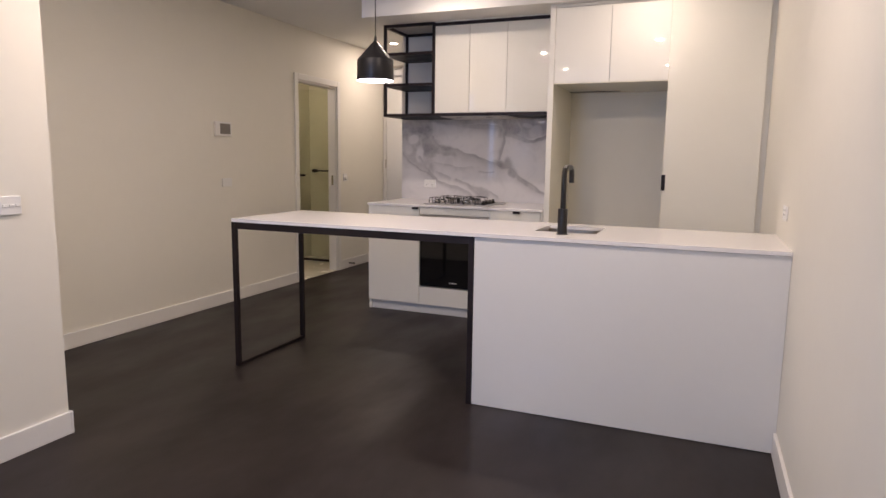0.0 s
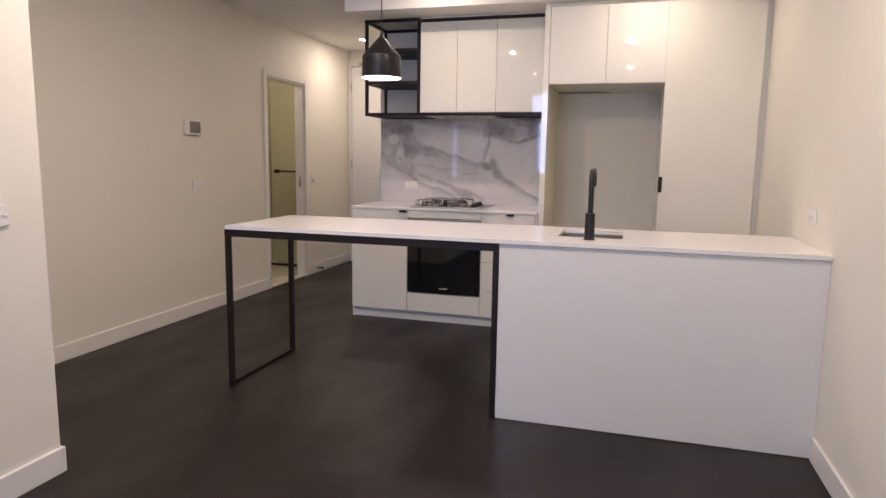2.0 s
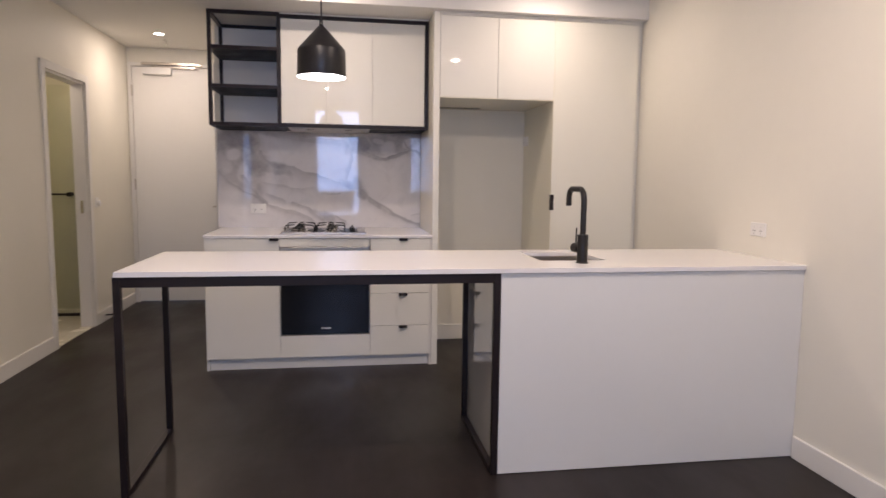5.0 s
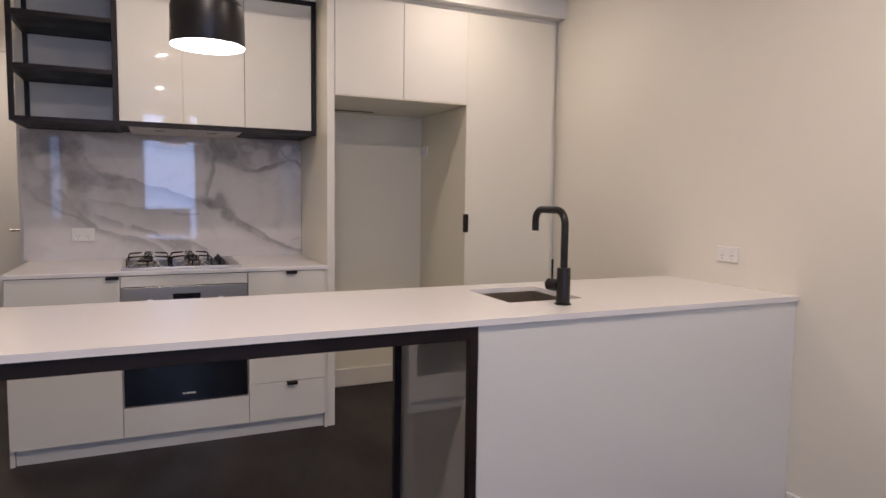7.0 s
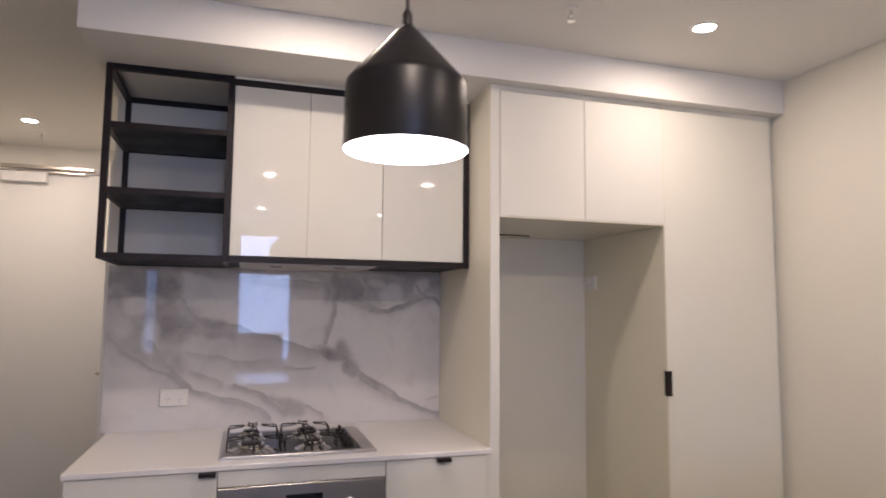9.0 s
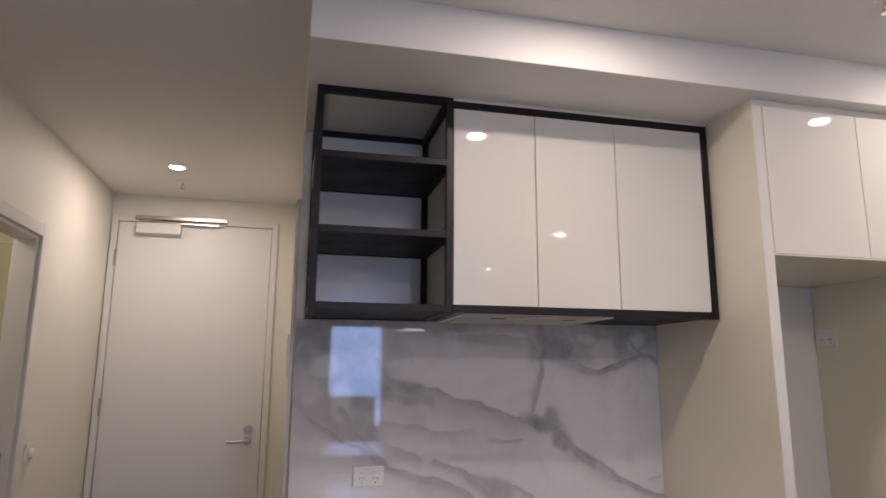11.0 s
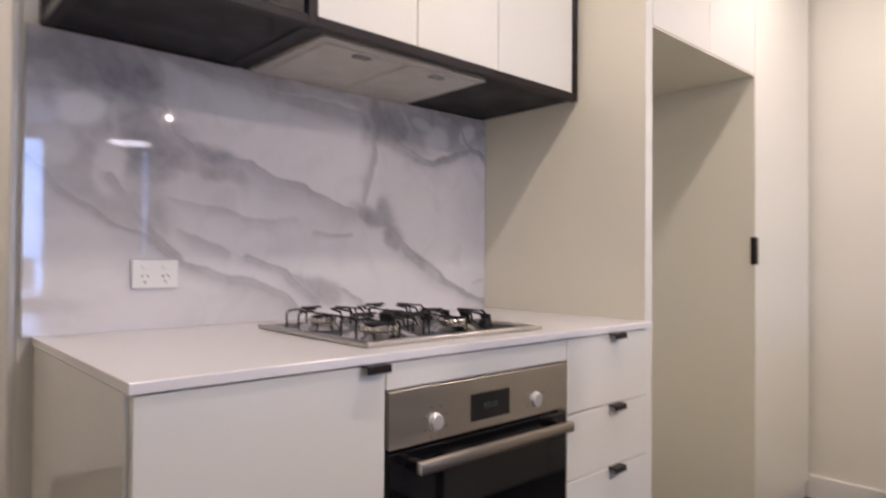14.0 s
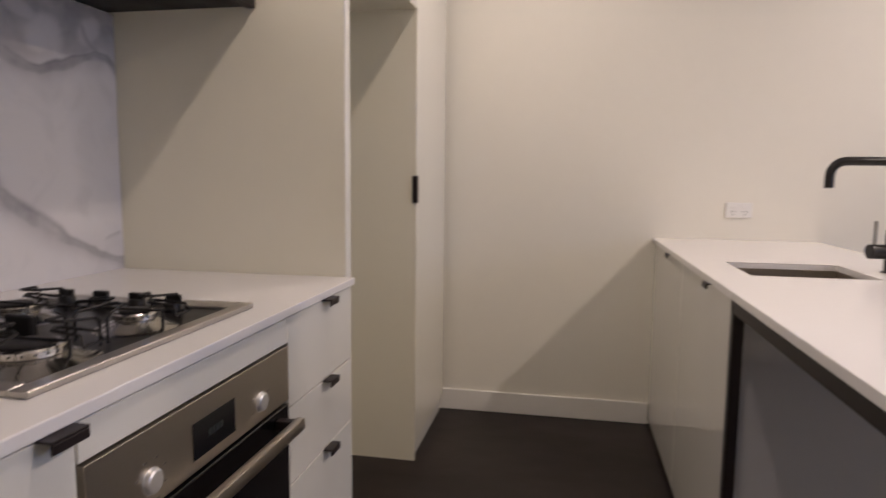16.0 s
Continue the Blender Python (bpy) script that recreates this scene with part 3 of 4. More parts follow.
def hob():
    x0, x1, y0, y1, z = 0.480, 1.058, 0.066, 0.566, 0.917
    h = thing("gas_hob", ((x0 + x1) / 2, (y0 + y1) / 2, z), "stainless steel gas hob with four burners and black trivets", "hob")
    bm = boxes([(x0, y0, z + 0.0005, x1, y0 + 0.028, z + 0.011), (x0, y1 - 0.028, z + 0.0005, x1, y1, z + 0.011),
                (x0, y0 + 0.028, z + 0.0005, x0 + 0.028, y1 - 0.028, z + 0.011), (x1 - 0.055, y0 + 0.028, z + 0.0005, x1, y1 - 0.028, z + 0.011)], bevel=0.0018)
    part("rim", bm, HOBSTEEL, h)
    part("tray", box(x0 + 0.027, y0 + 0.027, z + 0.0005, x1 - 0.054, y1 - 0.027, z + 0.006), TRAY, h, "sunken black enamel burner tray")
    burners = [(0.592, 0.172, 0.050), (0.592, 0.422, 0.036), (0.824, 0.172, 0.036), (0.824, 0.422, 0.042)]
    for x, y, r in burners:
        b = part("burner", lathe([(r * 1.95, 0.0062), (r * 1.72, 0.009), (r * 1.30, 0.018), (r * 1.02, 0.022), (r * 0.94, 0.0235), (r, 0.0245), (r, 0.0335), (r * 0.94, 0.036), (0.0, 0.036)], (x, y, z), 36), ALUMIN, h, smooth=True)
        part("flame_cap", lathe([(0.0, 0.0362), (r * 0.74, 0.0362), (r * 0.76, 0.0385), (r * 0.68, 0.0402), (0.0, 0.0405)], (x, y, z), 32), IRON, b, "black enamel burner cap", smooth=True)
        for i in range(20):
            a = i * math.tau / 20
            c = Vector((x + r * math.cos(a), y + r * math.sin(a), z + 0.0295))
            part("flame_slot", cyl(c, c + 0.0008 * Vector((math.cos(a), math.sin(a), 0)), 0.0019, n=8), DARKHOLE, b)
        part("igniter", cyl((x + r * 1.18, y, z + 0.008), (x + r * 1.18, y, z + 0.026), 0.003, n=10), PLASTIC, b)
    top = z + 0.054
    wire = 0.0027
    for n, (gx0, gx1) in enumerate(((0.500, 0.703), (0.713, 0.916))):
        xm = (gx0 + gx1) / 2
        g = part("trivet", tube([(xm, y0 + 0.045, z + 0.008), (xm, y0 + 0.045, top - 0.012), (xm, (y0 + y1) / 2, top - 0.014), (xm, y1 - 0.045, top - 0.012), (xm, y1 - 0.045, z + 0.008)], wire * 1.1, 8), IRON, h, "black enamelled pan support")
        for yc in (0.172, 0.422):
            for s in (-1, 1):
                xe = xm + s * 0.098
                # paired arms from the sides, folded into a loop at the inner end
                loop = [(xe, yc - 0.030, z + 0.007), (xe, yc - 0.030, top - 0.008), (xe - s * 0.008, yc - 0.030, top), (xm + s * 0.040, yc - 0.014, top + 0.004),
                        (xm + s * 0.034, yc, top + 0.005), (xm + s * 0.040, yc + 0.014, top + 0.004), (xe - s * 0.008, yc + 0.030, top), (xe, yc + 0.030, top - 0.008), (xe, yc + 0.030, z + 0.007)]
                part("arm", tube(loop, wire, 8), IRON, g)
                ye = yc + s * 0.100
                loop = [(xm - 0.020, ye, top - 0.014), (xm - 0.016, ye - s * 0.006, top), (xm - 0.010, yc + s * 0.042, top + 0.004), (xm, yc + s * 0.036, top + 0.005),
                        (xm + 0.010, yc + s * 0.042, top + 0.004), (xm + 0.016, ye - s * 0.006, top), (xm + 0.020, ye, top - 0.014), (xm - 0.020, ye, top - 0.014)]
                part("arm", tube(loop, wire, 8), IRON, g)
    part("trivet_pad", box(0.700, 0.270, z + 0.007, 0.716, 0.322, top - 0.006, bevel=0.003), IRON, h)
    for i in range(4):
        x, y = x1 - 0.092, y0 + 0.125 + i * 0.082
        k = part("knob", lathe([(0.0215, 0.0062), (0.0215, 0.012), (0.0175, 0.015), (0.0165, 0.024), (0.0145, 0.027), (0.0, 0.0275)], (x, y, z), 24), TAPBLACK, h, "black control knob", smooth=True)
        part("grip", box(x - 0.0055, y - 0.0165, z + 0.022, x + 0.0055, y + 0.0165, z + 0.040, bevel=0.002), TAPBLACK, k)


hob()


# ---- marble splashback ----
def splashback():
    """A polished slab; soft grey bands with one crisp edge, blots and pale islands are laid into its vein attribute."""
    x0, x1, z0, z1, y = -0.030, KX, 0.9174, 1.648, BACK - 0.020
    nx, nz = 420, 200
    gx, gz = np.meshgrid(np.linspace(x0, x1, nx), np.linspace(z0, z1, nz))

    def wob(freq, seed, amount):
        rng = np.random.RandomState(seed)
        out = np.zeros_like(gx)
        for k in range(5):
            a, p, q = rng.uniform(0, math.tau), rng.uniform(0, math.tau), freq * 1.8 ** k
            out += np.sin(q * (gx * math.cos(a) + gz * math.sin(a)) + p + 2.0 * np.sin(q * 0.6 * (gz * math.cos(a) - gx * math.sin(a)))) / 2.2 ** k
        return out * amount

    px, pz = gx + wob(12, 3, 0.005) + wob(48, 5, 0.0024), gz + wob(12, 8, 0.005) + wob(48, 6, 0.0024)
    width = np.clip(1.0 + wob(9, 21, 0.35), 0.45, 1.9)
    grain = np.clip(0.88 + wob(26, 33, 0.11), 0.55, 1.1)
    streaks = np.clip(1.0 - 2.6 * np.abs(wob(15, 71, 0.55)), 0, 1)
    total = np.zeros_like(gx)

    def vein(line, w, strength, spread=3.0):
        """A band along a line, crisp above and fading out below."""
        nonlocal total
        d, side = np.full_like(gx, 9.0), np.zeros_like(gx)
        for (ax, az), (bx, bz) in zip(line, line[1:]):
            t = np.clip(((px - ax) * (bx - ax) + (pz - az) * (bz - az)) / ((bx - ax) ** 2 + (bz - az) ** 2), 0, 1)
            near = np.hypot(px - ax - t * (bx - ax), pz - az - t * (bz - az))
            across = (px - ax) * (bz - az) - (pz - az) * (bx - ax)
            side = np.where(near < d, np.sign(across), side)
            d = np.minimum(d, near)
        w = 1.15 * w * width
        body = 1 / (1 + np.exp((d - w) / (0.18 * w)))
        edge = 0.25 * np.exp(-((d - 0.85 * w) / (0.3 * w)) ** 2) * (side < 0)
        fade = 0.56 * np.exp(-(d / (spread * w)) ** 1.3) * np.where(side > 0, 1.0, 0.10)
        total = np.maximum(total, 1.12 * strength * np.clip(0.66 * body * grain + edge, fade, 1))

    def ellipse(cx, cz, rx, rz, turn):
        c, q = math.cos(math.radians(turn)), math.sin(math.radians(turn))
        u, v = (px - cx) * c + (pz - cz) * q, (pz - cz) * c - (px - cx) * q
        return np.hypot(u / rx, v / rz) + 0.20 * wob(18, 61, 0.5) + 0.08 * wob(60, 66, 0.6)

    def blot(cx, cz, rx, rz, strength, turn=0, soft=0.14):
        nonlocal total
        shape = 1 / (1 + np.exp((ellipse(cx, cz, rx, rz, turn) - 1.0) / soft))
        total = np.maximum(total, 0.92 * strength * shape * np.clip(0.86 + wob(20, 51, 0.10) - 0.28 * streaks, 0.4, 1.1))

    def island(cx, cz, rx, rz, depth, turn=0):
        nonlocal total
        total = total * (1 - depth / (1 + np.exp((ellipse(cx, cz, rx, rz, turn) - 1.0) / 0.10)))

    # the grey field at the hall end, with its pale islands
    blot(0.10, 1.560, 0.21, 0.120, 0.74, -8)
    blot(0.235, 1.555, 0.060, 0.085, 0.80)
    blot(0.03, 1.48, 0.10, 0.12, 0.50, soft=0.25)
    blot(0.22, 1.400, 0.13, 0.105, 0.78, -25)
    blot(0.10, 1.380, 0.15, 0.120, 0.52, soft=0.22)
    blot(0.37, 1.365, 0.17, 0.045, 0.74, -10)
    blot(0.10, 1.265, 0.16, 0.045, 0.50, -30, 0.25)
    blot(0.235, 1.235, 0.070, 0.090, 0.50, soft=0.25)
    island(0.085, 1.475, 0.050, 0.040, 0.75, 20)
    island(0.150, 1.330, 0.042, 0.075, 0.85, -8)
    island(0.040, 1.375, 0.040, 0.045, 0.55, 30)
    # the long vein falling across the slab
    vein([(0.285, 1.50), (0.300, 1.425), (0.398, 1.374), (0.520, 1.368), (0.605, 1.332), (0.715, 1.312), (0.830, 1.272), (0.930, 1.246)], 0.0125, 0.72, 4.0)
    vein([(0.93, 1.255), (1.02, 1.225), (1.067, 1.190), (1.110, 1.125), (1.235, 1.052), (1.376, 0.990), (1.515, 0.930)], 0.0150, 0.74, 1.8)
    blot(0.975, 1.250, 0.100, 0.036, 0.80, -12)
    blot(1.010, 1.262, 0.048, 0.048, 0.80)
    blot(1.060, 1.190, 0.038, 0.060, 0.78, 35)
    # upright vein, and the grey field under the cabinet at the far end
    vein([(0.962, 1.53), (0.960, 1.465), (0.950, 1.400), (0.930, 1.295)], 0.0085, 0.66, 1.6)
    blot(0.965, 1.560, 0.060, 0.085, 0.78)
    vein([(0.26, 1.640), (0.40, 1.622), (0.55, 1.600), (0.713, 1.580), (0.863, 1.568), (0.95, 1.575)], 0.0150, 0.56, 1.6)
    blot(0.62, 1.632, 0.33, 0.026, 0.56, -2)
    blot(1.100, 1.555, 0.180, 0.085, 0.80, -10)
    blot(1.340, 1.585, 0.210, 0.085, 0.68)
    vein([(0.99, 1.515), (1.082, 1.487), (1.160, 1.462), (1.235, 1.446), (1.327, 1.482), (1.420, 1.524), (1.470, 1.520), (1.515, 1.488)], 0.0110, 0.78, 1.2)
    island(1.262, 1.535, 0.060, 0.044, 0.80, 6)
    island(1.400, 1.575, 0.045, 0.030, 0.75, 35)
    island(1.180, 1.585, 0.050, 0.020, 0.55, -10)
    vein([(1.345, 1.62), (1.385, 1.565), (1.434, 1.525)], 0.0080, 0.70, 1.2)
    vein([(1.430, 1.625), (1.520, 1.575)], 0.0090, 0.74, 1.2)
    # lower veins
    vein([(-0.03, 1.335), (0.003, 1.304), (0.078, 1.238), (0.171, 1.180), (0.266, 1.148), (0.318, 1.095), (0.426, 1.058), (0.552, 1.022), (0.625, 0.990), (0.678, 0.950)], 0.0095, 0.60, 2.4)
    vein([(0.150, 1.300), (0.213, 1.219), (0.279, 1.147), (0.326, 1.103)], 0.0095, 0.58, 2.0)
    vein([(0.329, 1.175), (0.406, 1.144), (0.461, 1.118)], 0.0060, 0.40, 3.0)
    vein([(0.300, 1.262), (0.357, 1.249), (0.451, 1.236), (0.538, 1.213), (0.669, 1.224)], 0.0055, 0.38, 4.0)
    vein([(0.740, 1.190), (0.800, 1.182), (0.877, 1.187)], 0.0075, 0.50, 1.5)
    vein([(0.520, 1.108), (0.631, 1.059), (0.699, 1.002), (0.753, 0.962)], 0.0105, 0.66, 1.6)
    vein([(0.655, 1.045), (0.735, 1.022), (0.832, 0.999), (0.915, 0.957)], 0.0085, 0.52, 3.0)
    blot(0.750, 1.005, 0.100, 0.036, 0.56, -20)
    vein([(1.435, 1.015), (1.488, 1.026)], 0.0060, 0.36, 1.5)
    slab = tagged(new("splashback", bpy.data.meshes.new("splashback")), "polished white marble splashback with grey veins", "splashback")
    front = np.stack([gx - x0, np.zeros_like(gx), gz - z0], -1).reshape(-1, 3)
    idx = np.arange(nx * nz).reshape(nz, nx)
    faces = np.stack([idx[:-1, :-1], idx[:-1, 1:], idx[1:, 1:], idx[1:, :-1]], -1).reshape(-1, 4).tolist()
    n = len(front)
    t = BACK - 0.001 - y
    back = [(0, t, 0), (x1 - x0, t, 0), (x1 - x0, t, z1 - z0), (0, t, z1 - z0)]
    b, r = idx[0].tolist(), idx[:, -1].tolist()
    faces += [[n, *range(n + 1, n + 4)][::-1], [n, n + 1, *b[::-1]], [n + 1, n + 2, *r[::-1]], [n + 2, n + 3, *idx[-1].tolist()], [n + 3, n, *idx[:, 0].tolist()]]
    slab.data.from_pydata([*front.tolist(), *back], [], faces)
    att = slab.data.attributes.new("vein", "FLOAT", "POINT")
    att.data.foreach_set("value", np.r_[np.clip(total, 0, 1).ravel(), np.zeros(4)].astype(np.float32))
    slab.data.materials.append(MARBLE)
    slab.location = (x0, y, z0)


splashback()


def power_point(name, centre, normal, width, height, gangs, label, category, holes=True):
    """A plastic wall plate with rockers, built facing -y and turned to its wall."""
    o = thing(name, (0, 0, 0), label, category, "wall plates")
    part("plate", box(-width / 2, -0.010, -height / 2, width / 2, 0, height / 2, bevel=0.003, segments=2), PLASTIC, o)
    for i in range(gangs):
        x = (i - (gangs - 1) / 2) * width / (gangs + 0.25)
        z = height * 0.24 if holes else 0
        part("rocker", box(x - 0.009, -0.0135, z - 0.006, x + 0.009, -0.0098, z + 0.006, bevel=0.0015), PLASTIC, o)
        if holes:
            for hx, hz, a in ((-0.007, -0.006, 30), (0.007, -0.006, -30), (0, -0.021, 0)):
                p = part("socket_slot", box(-0.0011, -0.0104, -0.004, 0.0011, -0.0099, 0.004), DARKHOLE, o)
                p.matrix_basis = pose(x + hx, 0, hz, 0, a, 0)
    o.matrix_world = pose(*centre, 0, 0, normal)
    return o


power_point("power_outlet", (0.262, BACK - 0.0205, 1.062), 0, 0.116, 0.074, 2, "white double power outlet on the marble splashback", "power outlet")
power_point("power_outlet", (RIGHT - 0.0005, -1.365, 1.060), -90, 0.116, 0.070, 2, "white double power outlet on the painted wall", "power outlet")
power_point("power_outlet", (2.3535, 0.665, 1.612), -90, 0.116, 0.074, 2, "white double power outlet high inside the fridge recess", "power outlet")
power_point("light_switch", (NIBX + 0.0005, -3.012, 1.076), 90, 0.090, 0.078, 3, "white light switch plate on the corner wall", "light switch", holes=False)
power_point("light_switch", (LEFT + 0.0005, -0.325, 1.064), 90, 0.118, 0.072, 2, "white light switch plate under the thermostat", "light switch", holes=False)
power_point("light_switch", (LEFT + 0.0005, 1.655, 1.066), 90, 0.075, 0.085, 1, "white light switch beside the bathroom doorway", "light switch", holes=False)
dimmer = thing("dimmer_knob", (LEFT + 0.010, 1.655, 1.060), "round white dimmer knob on the switch plate", "dimmer")
part("knob", cyl((LEFT + 0.0142, 1.655, 1.060), (LEFT + 0.034, 1.655, 1.060), 0.026, 0.023, 28), PLASTIC, dimmer, smooth=True)
power_point("light_switch", (HALL - 0.0005, 2.14, 1.13), -90, 0.075, 0.115, 2, "white light switch in the hallway", "light switch", holes=False)


def thermostat():
    o = thing("thermostat", (LEFT, -0.365, 1.52), "white wall thermostat with a grey screen", "thermostat")
    part("case", box(LEFT + 0.0005, -0.462, 1.460, LEFT + 0.026, -0.268, 1.582, bevel=0.004, segments=2), PLASTIC, o)
    part("screen", box(LEFT + 0.0258, -0.412, 1.478, LEFT + 0.028, -0.285, 1.566, bevel=0.0008), GREYPL, o, "grey display")
    i = thing("intercom", (HALL, 2.00, 1.53), "white wall intercom unit", "intercom")
    part("case", box(HALL - 0.032, 1.935, 1.41, HALL - 0.0005, 2.06, 1.65, bevel=0.006, segments=2), PLASTIC, i)
    part("screen", box(HALL - 0.034, 1.95, 1.54, HALL - 0.0318, 2.045, 1.625, bevel=0.0008), GREYPL, i)
    s = thing("door_stop", (LEFT + ST, 1.72, 0.055), "small black door stop on the skirting board", "door stop")
    part("post", cyl((LEFT + ST, 1.72, 0.055), (LEFT + ST + 0.06, 1.72, 0.055), 0.007, n=14), BLACK, s)
    part("buffer", cyl((LEFT + ST + 0.0605, 1.72, 0.055), (LEFT + ST + 0.074, 1.72, 0.055), 0.011, n=14), BLACK, s)


thermostat()


# ---- wall cabinet with the open black shelf frame ----
def upper_unit():
    x0, xm, x1, y0, y1, z0, z1, t = 0.0, 0.455, 1.506, 0.275, BACK - 0.0005, 1.650, 2.4195, 0.024
    s = thing("shelf_frame", (xm, 0.5, z0), "open black steel shelf frame with black shelves", "shelf")
    for y in (y0, y1 - t):
        for x in (x0, xm):
            part("post", box(x, y, z0, x + t, y + t, z1, bevel=0.0012), BLACK, s)
    part("top_rail", box(x0 + t, y0, z1 - t, xm, y0 + t, z1, bevel=0.0012), BLACK, s)
    part("top_rail", box(x0 + t, y1 - t, z1 - t, xm, y1, z1, bevel=0.0012), BLACK, s)
    for x in (x0, xm):
        part("side_rail", box(x, y0 + t, z1 - t, x + t, y1 - t, z1, bevel=0.0012), BLACK, s)
    for z in (z0, 1.905, 2.163):
        r = part("shelf", box(x0 + t + 0.001, y0 + t + 0.001, z + 0.003, xm - 0.001, y1 - t - 0.001, z + t - 0.003), SHELF, s, "black shelf board")
        part("front_rail", box(x0 + t, y0, z, xm, y0 + t, z + t, bevel=0.0012), BLACK, r)
        part("back_rail", box(x0 + t, y1 - t, z, xm, y1, z + t, bevel=0.0012), BLACK, r)
        for x in (x0, xm):
            part("side_rail", box(x, y0 + t, z, x + t, y1 - t, z + t, bevel=0.0012), BLACK, r)
    part("back_panel", box(x0 + t, y1 - 0.0115, z0 + t, xm, y1 - 0.0005 - 0.009, z1 - t), PANEL, s, "pale back panel")
    c = thing("wall_cabinet", ((xm + x1) / 2, 0.5, z0), "white gloss three-door wall cabinet in a black frame", "cabinet")
    part("body", box(xm + t + 0.001, y0 + 0.030, z0 + t + 0.001, x1 - t - 0.001, y1 - 0.001, z1 - t - 0.001), CARCASS, c)
    zc = z1 - 0.011
    part("frame", boxes([(xm + t, y0, zc - t, x1, y0 + t, zc), (xm + t, y0, z0, x1, y0 + t, z0 + t), (x1 - t, y0, z0 + t, x1, y0 + t, zc - t)], bevel=0.0012), BLACK, c, "black metal surround")
    part("top_filler", box(xm + t, y0 + 0.002, zc + 0.0005, x1, y0 + t, z1), GLOSS, c, "thin white filler strip")
    part("underside", boxes([(xm + t, y0 + t, z0 + 0.006, 0.520, y1 - 0.001, z0 + t), (1.096, y0 + t, z0 + 0.006, x1, y1 - 0.001, z0 + t), (0.520, y0 + t, z0 + 0.006, 1.096, 0.315, z0 + t)]), SHELF, c, "black base panel")
    cuts = [xm + t + 0.002, 0.789, 1.108, x1 - t - 0.002]
    for a, b in zip(cuts, cuts[1:]):
        part("door", box(a + 0.0015, y0 + 0.004, z0 + t + 0.002, b - 0.0015, y0 + 0.024, zc - t - 0.003, bevel=0.0012), GLOSS, c)
    h = thing("range_hood", (0.81, 0.52, z0), "slim built-in range hood with two pale mesh filters", "range hood")
    part("body", box(0.522, 0.317, z0 - 0.004, 1.094, BACK - 0.024, z0 + t, bevel=0.002), HOOD, h)
    for a, b in ((0.545, 0.800), (0.812, 1.068)):
        f = part("filter", box(a, 0.345, z0 - 0.008, b, 0.660, z0 - 0.0042, bevel=0.0012), HOOD, h, "pale metal mesh filter")
        part("latch", box((a + b) / 2 - 0.025, 0.36, z0 - 0.012, (a + b) / 2 + 0.025, 0.385, z0 - 0.0082, bevel=0.0012), GREYPL, f)


upper_unit()


# ---- tall cabinets round the fridge recess ----
def tall_units():
    y, top = 0.020, 2.4195
    e = thing("tall_end_panel", (1.53, 0.37, 0), "tall white gloss end panel between worktop and fridge recess", "cabinet panel")
    part("panel", box(1.509, y + 0.0032, 0, 1.550, BACK - 0.001, top), NICHE, e)
    part("edge_strip", box(1.509, y, 0, 1.550, y + 0.003, top, bevel=0.001), GLOSS, e, "white front edge strip")
    o = thing("overhead_cabinet", (1.95, 0.37, 1.853), "white gloss two-door cabinet above the fridge recess", "cabinet", "tall cabinets")
    part("body", box(1.551, y + 0.022, 1.859, 2.353, BACK - 0.002, 2.419), CARCASS, o)
    part("soffit_panel", box(1.551, y + 0.002, 1.853, 2.353, BACK - 0.002, 1.8585), NICHE, o)
    part("vent_slot", box(1.560, 0.600, 1.849, 1.960, 0.620, 1.8528), DARKHOLE, o, "dark ventilation slot")
    for a, b in ((1.553, 1.951), (1.954, 2.353)):
        part("door", box(a, y, 1.859, b, y + 0.020, 2.394, bevel=0.0012), GLOSS, o)
    part("top_filler", box(1.551, y + 0.006, 2.397, 2.968, y + 0.020, 2.4195), GLOSS, o)
    p = thing("pantry_cabinet", (2.64, 0.37, 0), "tall white gloss pantry cabinet with one full-height door", "cabinet", "tall cabinets")
    part("body", boxes([(2.354, y + 0.003, 0, 2.372, BACK - 0.002, 2.4195), (2.373, y + 0.023, 0.08, 2.968, BACK - 0.002, 2.419)]), NICHE, p)
    d = part("door", box(2.357, y, 0.082, 2.968, y + 0.0025, 2.394, bevel=0.0008), SEMI, p)
    part("pull", boxes([(2.349, y - 0.005, 1.092, 2.375, y - 0.0005, 1.202), (2.349, y - 0.0005, 1.092, 2.3525, y + 0.016, 1.202)], bevel=0.0006), BLACK, d, "matt black edge pull")
    part("plinth", box(2.373, y + 0.016, 0, 2.968, y + 0.030, 0.079), PANEL, p)
    part("side_filler", box(2.9685, y + 0.028, 0, RIGHT - 0.0005, y + 0.045, 2.419), GLOSS, p, "white filler strip")


tall_units()


